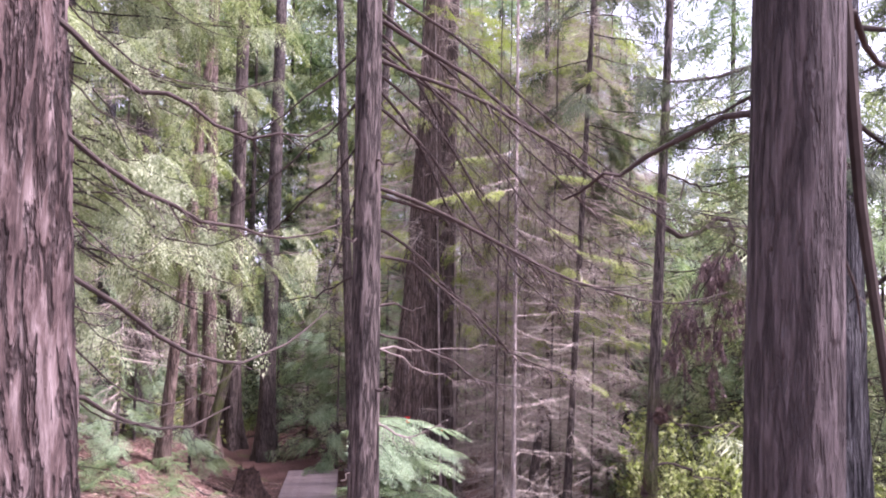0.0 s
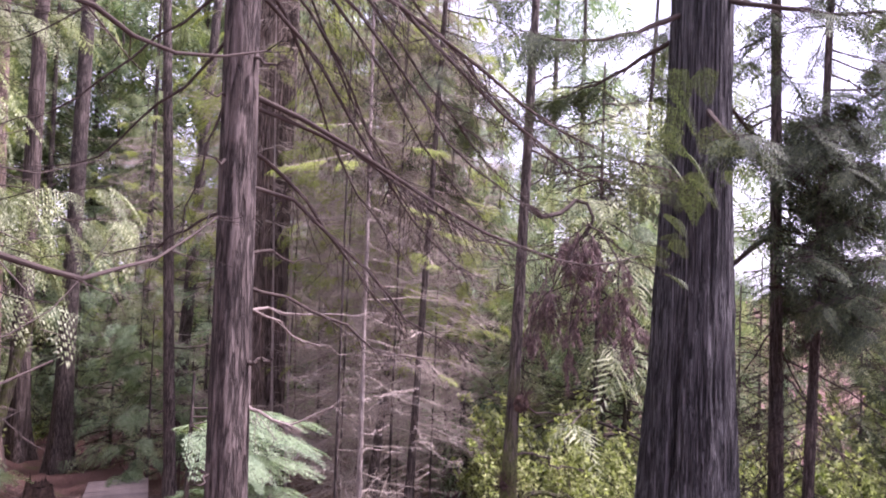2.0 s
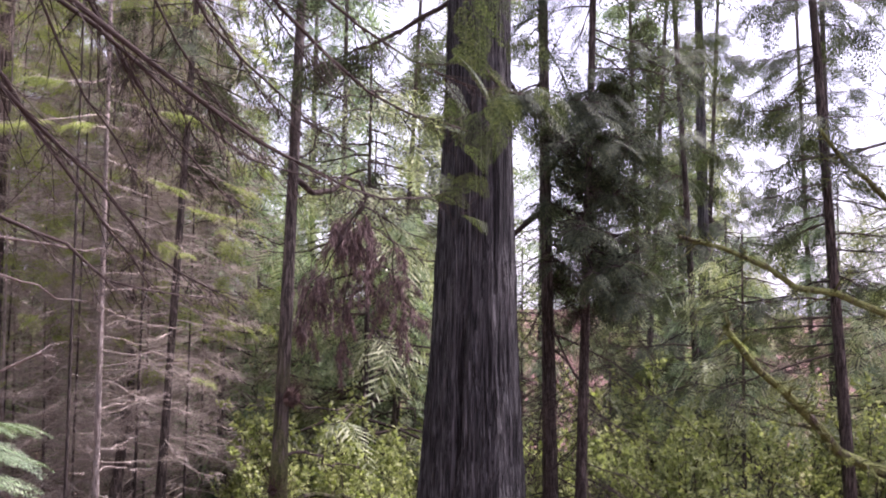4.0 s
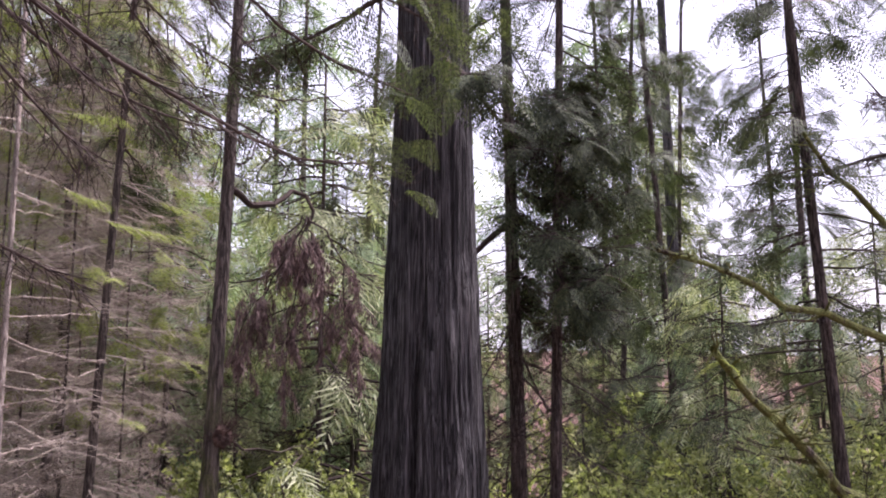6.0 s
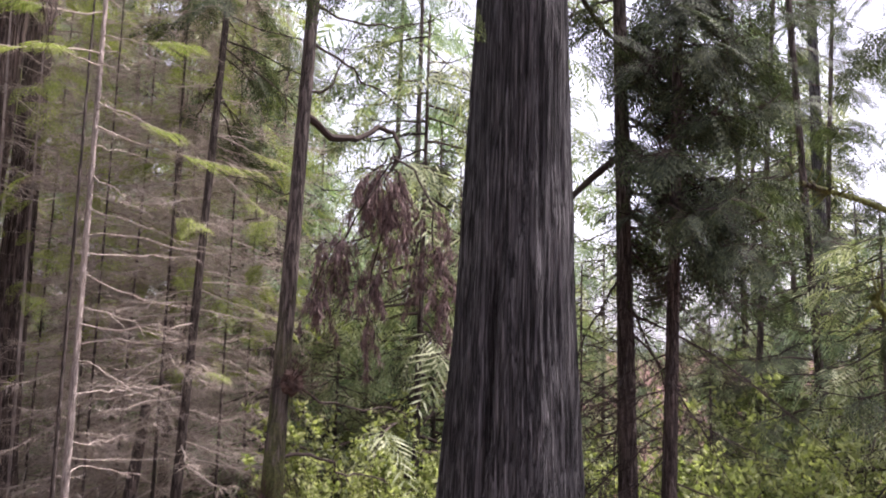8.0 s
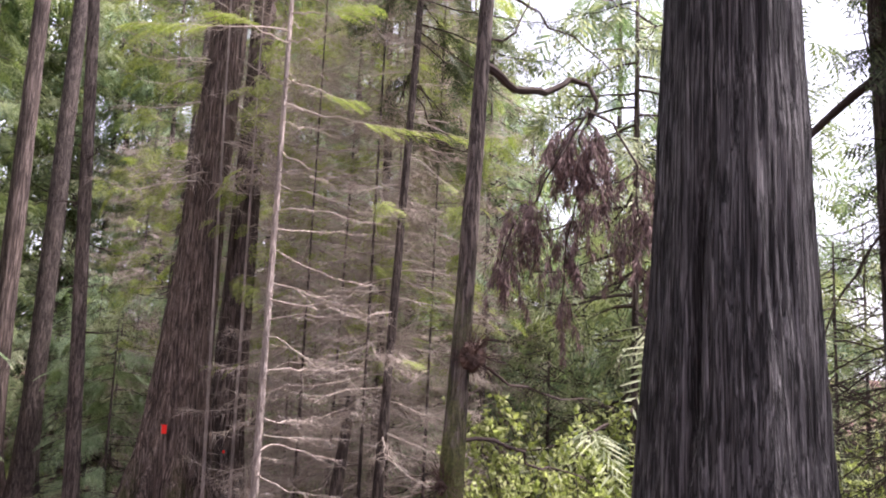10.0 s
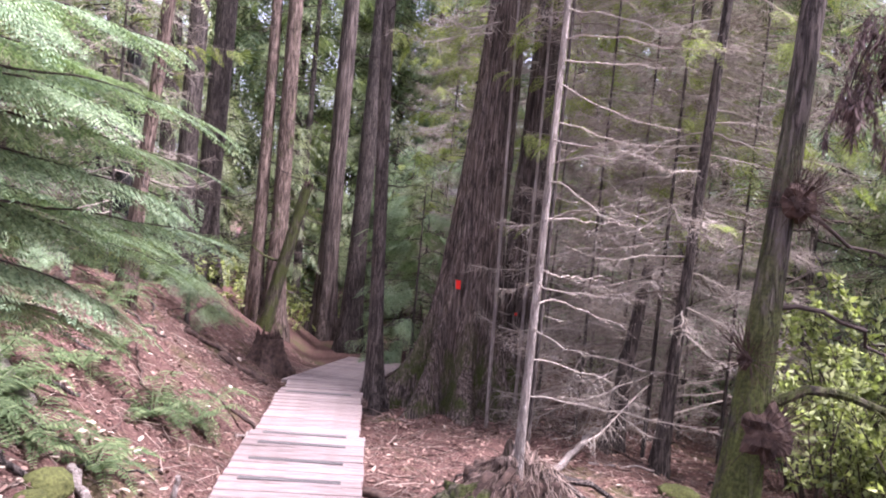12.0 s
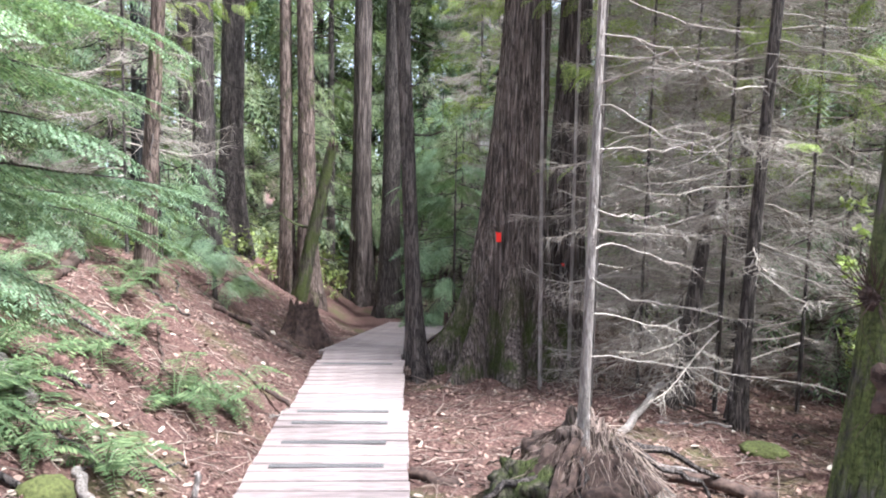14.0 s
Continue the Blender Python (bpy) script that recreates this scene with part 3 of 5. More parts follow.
# ---- the slender trunk with long drooping dead boughs ----
A = tree("hemlock_tree", (-0.27, 3.47), (-0.0106, 0.0116), 12, [(0, 0.085), (1.4, 0.07), (2.6, 0.062), (12, 0.03)],
         "slender conifer trunk with long drooping dead boughs", BARK_BROWN, 72, 200, 0.045, (0.03, 2), 5, 61)
for z, to, r, sag, rise, tw, ln in (
        (3.66, (1.67, 4.29, 3.19), 0.011, 0.14, 0.05, 60, 0.45), (3.62, (1.20, 4.30, 3.22), 0.009, 0.10, 0.06, 46, 0.42), (3.48, (0.50, 4.54, 2.73), 0.009, 0.0, 0.05, 40, 0.40),
        (3.34, (0.74, 4.26, 2.70), 0.009, -0.03, 0.05, 44, 0.40), (3.0, (0.47, 3.67, 2.72), 0.007, 0.02, 0.02, 30, 0.30),
        (4.25, (1.55, 3.87, 3.55), 0.011, 0.06, 0.05, 54, 0.45), (4.45, (1.95, 4.55, 3.56), 0.012, 0.20, 0.05, 54, 0.5), (4.05, (0.75, 4.2, 3.05), 0.009, 0.0, 0.06, 50, 0.42),
        (4.15, (0.45, 4.6, 3.15), 0.008, 0.0, 0.06, 44, 0.42), (4.35, (1.05, 4.1, 3.35), 0.009, 0.08, 0.06, 50, 0.45),
        (4.3, (1.0, 4.75, 3.3), 0.008, 0.02, 0.06, 80, 0.5), (4.2, (0.8, 5.0, 3.15), 0.007, -0.03, 0.06, 80, 0.5), (4.5, (1.3, 5.0, 3.5), 0.008, 0.05, 0.06, 90, 0.5), (4.4, (0.6, 4.9, 3.45), 0.007, 0.0, 0.06, 80, 0.5), (4.6, (1.6, 5.1, 3.75), 0.009, 0.08, 0.06, 90, 0.5)):
    bough("branch", A, stem(A, z), to, r, sag, tw, ln, TWIG_DARK, rise=rise, hang=0.5, label="long drooping dead branch", fine=3)
for z, to, r in ((2.9, (0.33, 4.2, 2.86), 0.006), (2.95, (0.2, 4.0, 2.7), 0.005), (2.62, (0.05, 3.4, 2.6), 0.007)):
    bough("branch", A, stem(A, z), to, r, 0.02, 16, 0.2, TWIG_GREY, label="pale dead branch")
for z, to in ((3.11, (-0.03, 3.7, 3.08)), (3.62, (-0.42, 3.4, 3.63)), (3.76, (-0.16, 3.42, 3.75)), (3.4, (-0.4, 3.38, 3.41)), (2.75, (-0.17, 3.38, 2.76)), (2.35, (-0.38, 3.36, 2.36))):
    bough("branch", A, stem(A, z), to, 0.008, 0, 0, 0, TWIG_DARK, label="short broken branch stub")
for z, to, sag in ((3.8, (-0.48, 3.5, 3.1), 0.0), (4.1, (-1.3, 3.9, 3.5), 0.1), (4.3, (-1.1, 3.6, 3.75), 0.1), (3.9, (-1.2, 4.4, 3.45), 0.15), (3.3, (-0.9, 4.3, 3.1), 0.1)):
    bough("branch", A, stem(A, z), to, 0.006, sag, 20, 0.25, TWIG_DARK)
# living green tips of the highest boughs
for p, d, n, s in (((1.62, 4.25, 3.24), (0.9, 0.3, -0.2), 8, 0.18), ((1.5, 3.85, 3.6), (0.9, 0.2, -0.25), 10, 0.22), ((1.85, 4.45, 3.62), (0.6, 0.7, -0.3), 10, 0.22), ((1.35, 3.75, 3.85), (0.8, 0.1, -0.2), 9, 0.22)):
    h = Geo()
    o = np.array(A.location)
    sprays(h, SPRAY_NEAR, np.array(p) - o + rng.normal(0, 0.13, (n, 3)), np.array(d) + rng.normal(0, 0.35, (n, 3)), s * rng.uniform(0.7, 1.2, n))
    part("foliage", h, LEAF_SHADED, A)

# ---- burl tree with hooked limb and hanging dead foliage ----
bu = tree("maple_tree", (2.06, 7.49), (0.047, 0.061), 11, [(0, 0.105), (1.0, 0.078), (1.9, 0.062), (3.5, 0.05), (11, 0.02)],
          "thin crooked trunk with dark burls and a mossy base", BARK_FOOT, 40, 80, 0.03, (0.05, 2), 4, 71)


def lump(center, size, seed, rough=0.25, sub=3):
    bm = bmesh.new()
    bmesh.ops.create_icosphere(bm, subdivisions=sub, radius=1)
    noise.seed_set(seed)
    for v in bm.verts:
        k = 1 + rough * noise.noise(v.co * 2.1 + Vector((seed, 0, 0))) + rough * 0.5 * noise.noise(v.co * 5.3)
        v.co = Vector((v.co.x * size[0], v.co.y * size[1], v.co.z * size[2])) * k + Vector(center)
    g = Geo()
    g.add([tuple(v.co) for v in bm.verts], [[v.index for v in f.verts] for f in bm.faces])
    bm.free()
    return g


o = np.array(bu.location)
for z, s, off in ((1.85, 0.085, 0.055), (0.78, 0.12, 0.07), (1.1, 0.05, -0.04)):
    c = np.array(stem(bu, z)) - o + np.array([off, -0.02, 0])
    g = lump(c, (s, s, s * 1.1), int(z * 100), 0.35)
    n = 170
    d = unit(rng.normal(0, 1, (n, 3)) + np.array([0.5, -0.2, 0.6]))
    spikes(g, c + d * s * 0.6, c + d * (s + rng.uniform(0.04, 0.26, (n, 1))), 0.0022)
    part("burl", g, ROT, bu, "dark knobbly burl with sprouting twigs")
hook = Geo()
pts = np.array([stem(bu, 3.74), (2.5, 7.9, 3.66), (2.75, 8.05, 3.70), (2.95, 8.2, 3.86), (3.1, 8.2, 3.86), (3.16, 8.15, 3.70), (3.08, 8.1, 3.5)]) - o
s = np.linspace(0, 1, 25)
tube(hook, along(pts, s) + 0.01 * np.sin(s[:, None] * np.array([30, 22, 26])), np.linspace(0.032, 0.012, 25), 7)
part("branch", hook, TWIG_DARK, bu, "dark hooked mossy limb")
for z, to, r, sag, m in ((1.8, (3.63, 9.0, 1.47), 0.012, -0.05, TWIG_DARK), (0.95, (3.15, 7.95, 0.72), 0.03, -0.14, BARK_MOSS), (1.35, (3.1, 8.0, 1.05), 0.014, 0.0, TWIG_DARK), (3.9, (2.75, 8.1, 4.6), 0.012, 0.1, TWIG_DARK), (3.2, (1.7, 7.9, 3.3), 0.006, 0.0, TWIG_DARK),
                         (4.3, (3.3, 8.2, 3.95), 0.012, -0.1, TWIG_DARK), (4.6, (3.5, 8.0, 4.9), 0.012, 0.15, TWIG_DARK), (4.9, (2.9, 8.4, 5.6), 0.012, 0.1, TWIG_DARK)):
    bough("branch", bu, stem(bu, z), to, r, sag, 22, 0.3, m, wobble=0.03)
drape = thing("dead_branch", (3.05, 8.1, 3.5), "brown dead foliage hanging in drapes from a hooked limb", "dead branch")
for tip, count in (((-0.58, 0.0, -1.05), 20), ((-0.12, 0.1, -1.3), 20), ((0.45, -0.1, -1.15), 18), ((0.25, 0.1, -0.8), 12), ((-0.38, 0.05, -0.7), 12)):
    g = Geo()
    main = bezier((0.05, 0, 0.1), tip, -0.16, 0.05, 12, 0.03)
    tube(g, main, np.linspace(0.011, 0.004, 12), 5)
    part("dead_stem", g, TWIG_DARK, drape)
    for k in range(count):
        p0 = along(main, np.array([rng.uniform(0.25, 1.0)]))[0]
        p1 = p0 + np.array([rng.normal(0, 0.15), rng.normal(0, 0.13), -rng.uniform(0.12, 0.52)])
        g = Geo()
        pts = bezier(p0, p1, -0.05, 0, 7, 0.015)
        tube(g, pts, np.linspace(0.004, 0.0015, 7), 4)
        n = 26
        p, q = side_twigs(g, pts, n, 0.16, 0.0014, 1.0, 0.1, cheap=True)
        pick = np.repeat(np.arange(n), 5)
        s = rng.uniform(0.15, 1, (len(pick), 1))
        r0 = p[pick] * (1 - s) + q[pick] * s
        w = unit(rng.normal(0, 0.35, (len(pick), 3)) + np.array([0, 0, -1.0]))
        leaflets(g, r0, w, unit(np.cross(w, rng.normal(0, 1, (len(pick), 3)))), rng.uniform(0.04, 0.11, len(pick)), 0.0045)
        part("hanging_frond", g, FROND_DEAD, drape)

# ---- pale dead sapling and its neighbours ----
wt = tree("dead_sapling", (0.88, 8.70), (-0.001, 0.0525), 10, [(0, 0.038), (0.8, 0.029), (3, 0.023), (10, 0.010)],
          "pale bare sapling standing on a mossy root mound", BARK_PALE, 20, 60, 0.03, (0.03, 3), 3, 81)
for k in range(27):
    z = 0.45 + 4.6 * (k + rng.random()) / 27
    a = radians(rng.uniform(-55, 60) if rng.random() < 0.94 else rng.uniform(150, 230))
    L = rng.uniform(0.5, 1.35) * (1 if z < 3.4 else 0.8) * (1 if math.cos(a) > 0 else 0.3)
    p0 = np.array(stem(wt, z))
    bough("branch", wt, p0, p0 + np.array([L * math.cos(a), L * math.sin(a), rng.uniform(-0.40, 0.12) * L]), 0.0048, rng.uniform(-0.10, 0.06), 16, 0.34, TWIG_PALE if rng.random() < 0.35 else TWIG, hang=0.15, fine=1, wobble=0.018)
saplings = []
for (x, y), lean, r, bark in (((0.043, 11.677), (-0.03, 0.045), 0.016, BARK_PALE), ((0.262, 12.177), (-0.013, 0.045), 0.016, BARK_PALE), ((0.76, 9.95), (0.0, 0.03), 0.015, BARK_BROWN)):
    t = tree("dead_sapling", (x, y), lean, 8, [(0, r * 1.3), (3, r), (8, r * 0.4)], "thin bare sapling with short dead twigs", bark, 12, 30, 0.03, seed=int(x * 100), group="thin saplings near the cedar")
    limb_set(t, "branch", 14, 1.2, 5.5, 0.28, 0.003, 4, 0.12, TWIG, 0.1, (-60, 60), seed=int(y * 10))

far = tree("conifer_tree", (1.86, 10.9), (0.037, -0.006), 14, [(0, 0.065), (2, 0.047), (14, 0.02)], "slim brown conifer with bare dead branches", BARK_BROWN, 24, 50, 0.03, (0.03, 3), 4, 91)
limb_set(far, "branch", 60, 1.2, 7.5, 1.3, 0.008, 22, 0.35, TWIG, 0.15, seed=5)
limb_set(far, "branch", 44, 5.0, 11.5, 1.9, 0.012, 12, 0.5, TWIG_DARK, 0.3, (0, 360), LEAF_SHADED, SPRAY_MID, 0.42, 10, seed=17, joined="upper_crown")
bent = tree("dead_sapling", (1.42, 11.4), (0.11, 0.05), 1.9, [(0, 0.085), (1.9, 0.05)], "short leaning broken stem beside the slim conifer", BARK_BROWN, 16, 16, 0.04, (0.06, 3), 3, 93)
limb_set(bent, "branch", 8, 0.5, 1.8, 0.5, 0.006, 8, 0.2, TWIG, 0.1, seed=6)

# yellow-green sprays on side boughs of the sapling and the slim conifer
for t, z, to, n, s in ((wt, 3.75, (2.03, 8.14, 3.38), 24, 0.32), (wt, 3.95, (1.46, 8.43, 3.66), 20, 0.32), (wt, 4.35, (-0.1, 8.2, 4.0), 30, 0.36), (wt, 4.25, (0.5, 8.0, 4.05), 24, 0.36), (wt, 4.5, (1.5, 8.2, 4.3), 26, 0.36), (wt, 4.7, (0.2, 8.5, 4.5), 26, 0.36), (far, 3.3, (1.75, 9.41, 3.12), 12, 0.26),
                      (far, 1.85, (2.1, 9.6, 1.75), 12, 0.26), (far, 4.3, (2.7, 10.2, 3.9), 14, 0.34), (far, 3.9, (2.5, 9.8, 3.3), 10, 0.3), (far, 2.6, (2.8, 10.1, 2.3), 10, 0.3)):
    bough("branch", t, stem(t, z), to, 0.007, 0.02, 20, 0.25, TWIG, LEAF_YELLOW, SPRAY_OPEN, s * 0.75, n * 2 // 3, flat=True, leaf_start=0.55, label="bough with yellow-green tips")

# ---- trunks on the right with dark crowns ----
rt1 = tree("conifer_tree", (4.46, 6.83), (-0.017, 0.010), 12, [(0, 0.085), (3, 0.056), (12, 0.02)], "thin dark conifer with a dense shaded crown", BARK_BROWN, 20, 40, 0.03, (0.03, 2), 4, 101)
rt2 = tree("conifer_tree", (4.34, 6.36), (0.014, -0.020), 11, [(0, 0.055), (3, 0.037), (11, 0.015)], "slender dark conifer with a dense shaded crown", BARK_BROWN, 16, 40, 0.03, (0.03, 2), 4, 103)
limb_set(rt1, "branch", 24, 3.1, 5.0, 1.0, 0.014, 18, 0.45, TWIG_DARK, 0.25, (-140, 60), LEAF_SHADED, SPRAY_MID, 0.34, 9, seed=7)
limb_set(rt1, "branch", 22, 4.8, 8.5, 1.2, 0.012, 16, 0.5, TWIG_DARK, 0.35, (0, 360), LEAF_SHADED, SPRAY_MID, 0.36, 6, seed=27, joined="upper_crown")
limb_set(rt2, "branch", 34, 2.9, 4.9, 0.95, 0.012, 18, 0.45, TWIG_DARK, 0.3, (-150, 60), LEAF_SHADED, SPRAY_MID, 0.34, 11, seed=8)
limb_set(rt2, "branch", 20, 4.8, 7.5, 1.0, 0.010, 16, 0.5, TWIG_DARK, 0.35, (0, 360), LEAF_SHADED, SPRAY_MID, 0.34, 6, seed=28, joined="upper_crown")
for t in (rt1, rt2):
    limb_set(t, "branch", 40, 0.4, 3.2, 1.2, 0.008, 20, 0.45, TWIG_DARK, 0.5, seed=9 + len(t.children), joined="dead_skirt")
bough("branch", rt1, stem(rt1, 3.55), (3.55, 7.4, 2.55), 0.03, 0.0, 8, 0.4, TWIG_DARK, label="thick dark down-sloping limb")
for to in ((5.6, 6.6, 2.0), (5.2, 7.2, 1.4), (3.9, 6.9, 1.6), (5.0, 6.4, 1.2), (5.9, 6.2, 1.3), (4.9, 7.6, 0.9)):
    bough("branch", rt1, stem(rt1, to[2] + 1.1), to, 0.010, -0.15, 26, 0.5, TWIG_DARK)

maple = tree("maple_tree", (9.7, 5.4), (-0.04, 0.02), 13, [(0, 0.24), (2, 0.17), (6, 0.13), (13, 0.05)], "moss-covered maple with long outstretched limbs", BARK_MOSS, 32, 50, 0.03, (0.15, 2), 5, 111)
for z0, to, r, sag, lab in ((0.6, (5.1, 5.45, 2.5), 0.085, 0.25, "thick limb coated with green moss"), (2.0, (5.2, 6.0, 3.28), 0.06, 0.0, "long limb coated with moss"), (3.2, (6.4, 5.4, 4.3), 0.05, 0.1, "long limb coated with moss")):
    bough("limb", maple, stem(maple, z0), to, r, sag, 26, 0.7, BARK_LIMB, LEAF_YELLOW if z0 < 2 else None, SPRAY_MID, 0.22, 10, label=lab, wobble=0.05, hang=0.2, tip=0.30)
limb_set(maple, "branch", 14, 4.5, 9.5, 3.0, 0.03, 24, 0.8, TWIG_DARK, 0.1, seed=13)

rt3 = tree("conifer_tree", (7.4, 5.7), (-0.026, 0.044), 13, [(0, 0.07), (3, 0.05), (13, 0.02)], "thin conifer with ragged needle boughs against the sky", BARK_BROWN, 16, 30, 0.03, seed=121)
limb_set(rt3, "branch", 46, 2.2, 9.0, 1.5, 0.012, 14, 0.45, TWIG_DARK, 0.25, (0, 360), LEAF_SHADED, SPRAY_MID, 0.42, 7, seed=14)

for x, y, s in ((8.8, 8.6, 1.0), (9.6, 10.6, 0.95), (12.2, 8.7, 1.2), (11.2, 12.0, 1.1), (13.2, 5.6, 1.2), (15.0, 8.0, 1.2), (17.0, 12.0, 1.2), (16.5, 15.0, 1.4), (6.2, 13.2, 1.0)):
    c = copy_thing(rt3, pose(x, y, gz(x, y), 0, 0, rng.uniform(0, 360)))
    c.scale = (s, s, s)

# ---- trunks along the boardwalk ----
T3 = tree("hemlock_tree", (-1.30, 11.70), (-0.047, -0.020), 13, [(0, 0.10), (1, 0.078), (3, 0.072), (13, 0.035)], "slender conifer trunk at the edge of the boardwalk", BARK_BROWN, 32, 60, 0.03, (0.06, 3), 4, 131)
T1 = tree("hemlock_tree", (-5.26, 18.98), (0.014, -0.019), 18, [(0, 0.25), (2, 0.21), (18, 0.08)], "straight brown conifer trunk near the boardwalk", BARK_RED, 40, 60, 0.03, (0.15, 1.6), 5, 133)
T2 = tree("hemlock_tree", (-4.03, 17.62), (0.011, 0.002), 18, [(0, 0.20), (2, 0.175), (18, 0.08)], "straight dark conifer trunk at the end of the boardwalk", BARK_BROWN, 40, 60, 0.03, (0.1, 1.6), 5, 135)
TL = tree("hemlock_tree", (-6.66, 16.28), (0.017, 0.013), 18, [(0, 0.27), (2, 0.215), (18, 0.08)], "straight conifer trunk with ridged bark on the bank", BARK_BROWN, 40, 60, 0.04, (0.12, 1.6), 5, 137)
for k, (x, y, lx, ly, d, bark, lab) in enumerate((
        (-8.9, 16.1, -0.02, 0.02, 0.25, BARK_BROWN, "distant conifer trunk on the bank"), (-8.95, 18.15, -0.02, 0.01, 0.36, BARK_BROWN, "distant conifer trunk on the bank"), (-9.7, 20.0, -0.02, 0.02, 0.26, BARK_GREY, "distant grey conifer trunk on the bank"),
        (-5.2, 15.8, -0.02, 0.03, 0.22, BARK_SPECK, "moss-streaked trunk beside a broken snag"), (-4.86, 15.9, -0.02, 0.02, 0.30, BARK_SPECK, "moss-flecked trunk beside a broken snag"),
        (-1.75, 17.0, 0.05, 0.0, 0.26, BARK_BROWN, "brown trunk behind the marked cedar"), (-5.8, 12.9, 0.01, 0, 0.20, BARK_GREY, "grey conifer trunk up the slope"), (-5.5, 13.9, 0.01, 0, 0.31, BARK_BROWN, "brown conifer trunk up the slope"),
        (-3.95, 10.75, 0.10, -0.02, 0.14, BARK_SPECK, "leaning moss-flecked trunk up the slope"), (14.2, 12.9, -0.02, 0, 0.31, BARK_GREY, "tall grey trunk in the distance"), (2.0, 13.7, -0.02, 0.01, 0.11, BARK_BROWN, "thin bare conifer in the thicket"))):
    t = tree("conifer_tree", (x, y), (lx, ly), 16, [(0, d * 0.62), (2, d * 0.5), (16, d * 0.2)], lab, bark, 28, 50, 0.03, (d * 0.3, 1.8), 5, 200 + k)
    limb_set(t, "branch", 26, 1.4, 10, 0.9, 0.010, 9, 0.3, TWIG_DARK, 0.3, seed=230 + k, taper=0.1)

for t, zs in ((T1, (2.2, 3.1, 4.2, 5.0, 6.1)), (T2, (1.4, 2.6, 3.3, 4.6, 5.6)), (T3, (1.1, 1.9, 2.4, 2.9, 3.3, 3.8, 4.3)), (TL, (2.4, 3.2, 4.1, 5.2)), (rc, (1.6, 2.3, 3.0, 3.9))):
    for z in zs:
        a, L = rng.uniform(180, 400), rng.uniform(0.25, 0.7)
        p0 = np.array(stem(t, z))
        bough("branch", t, p0, p0 + np.array([L * math.cos(radians(a)), L * math.sin(radians(a)), rng.uniform(-0.15, 0.1)]), 0.01, 0.02, 6, 0.2, TWIG_DARK, label="dead branch stub")

snag = tree("broken_snag", (-4.61, 15.43), (0.226, 0.04), 2.53, [(0, 0.115), (1.77, 0.095), (2.53, 0.085)], "leaning broken mossy snag with a jagged top", BARK_MOSS, 48, 40, 0.09, (0.03, 2), 4, 141, category="snag")
top = Geo()
h = snag.location.z
for k in range(7):
    a = k * 0.9
    p = np.array([0.56 + 0.07 * math.cos(a), 0.099 + 0.07 * math.sin(a), 2.48])
    spikes(top, [p], [p + np.array([0.04, 0, rng.uniform(0.08, 0.25)])], 0.03)
part("jagged_top", top, ROT, snag)
for p1, r in (((-0.45, 0, 1.5), 0.03), ((0.35, -0.1, 1.75), 0.02)):
    bough("branch", snag, np.array(snag.location) + np.array([0.271, 0.048, 1.2]), np.array(snag.location) + np.array(p1), r, 0.05, 5, 0.2, BARK_MOSS)

# ---- young hemlocks with fresh green boughs ----
def young_hemlock(x, y, height, reach, count, per, size, label, mat, seed, template=SPRAY_NEAR, z0=0.35):
    t = tree("young_hemlock", (x, y), (0.0, 0.0), height, [(0, 0.03), (height, 0.008)], label, BARK_BROWN, 10, 16, 0.02, seed=seed)
    limb_set(t, "branch", count, z0, height * 0.97, reach, 0.008, 8, 0.25, TWIG_DARK, 0.28, (0, 360), mat, template, size, per, seed=seed, taper=0.35)
    return t


hemlock = tree("young_hemlock", (-0.62, 5.55), (0.02, 0.0), 2.3, [(0, 0.03), (2.3, 0.008)], "young hemlock with fresh light green boughs", BARK_BROWN, 12, 20, 0.02, seed=301)
for z, to in ((1.98, (0.18, 5.94, 1.86)), (1.55, (0.06, 6.17, 1.48)), (2.2, (0.12, 5.72, 2.08)), (1.85, (-0.05, 6.12, 1.74)), (2.15, (0.05, 5.36, 2.02)), (2.1, (-0.3, 6.2, 2.0)),
              (1.75, (0.0, 5.88, 1.62)), (1.6, (-0.6, 6.3, 1.5)), (1.95, (0.05, 5.6, 1.85)), (2.1, (-0.2, 5.1, 1.95)), (1.6, (-0.24, 6.57, 1.27)), (1.45, (-0.15, 5.95, 1.22)), (1.5, (-0.4, 6.5, 1.40)), (1.3, (-0.5, 6.3, 1.05))):
    bough("branch", hemlock, stem(hemlock, z), to, 0.006, -0.03, 10, 0.2, TWIG_DARK, LEAF_HEMLOCK, SPRAY_OPEN, 0.30, 20, leaf_start=0.12, label="flat bough of light green needles", wobble=0.006, flat=True)
young_hemlock(-2.1, 15.6, 3.2, 1.1, 26, 9, 0.4, "young hemlock behind the boardwalk", LEAF_HEMLOCK, 309, SPRAY_MID)

cedar = tree("cedar_tree", (-3.5, 7.0), (0, 0), 12, [(0, 0.10), (3, 0.075), (12, 0.03)], "cedar with pale drooping foliage on the slope", BARK_BROWN, 20, 30, 0.03, seed=311)
limb_set(cedar, "branch", 60, 2.5, 8.0, 2.2, 0.012, 10, 0.45, TWIG_DARK, 0.45, (-70, 95), LEAF_CEDAR, SPRAY_LACE, 0.42, 13, seed=15, taper=0.4)
cedar2 = tree("cedar_tree", (-4.95, 8.2), (0, 0), 12, [(0, 0.12), (3, 0.09), (12, 0.03)], "cedar with pale drooping foliage on the slope", BARK_BROWN, 20, 30, 0.03, seed=313)
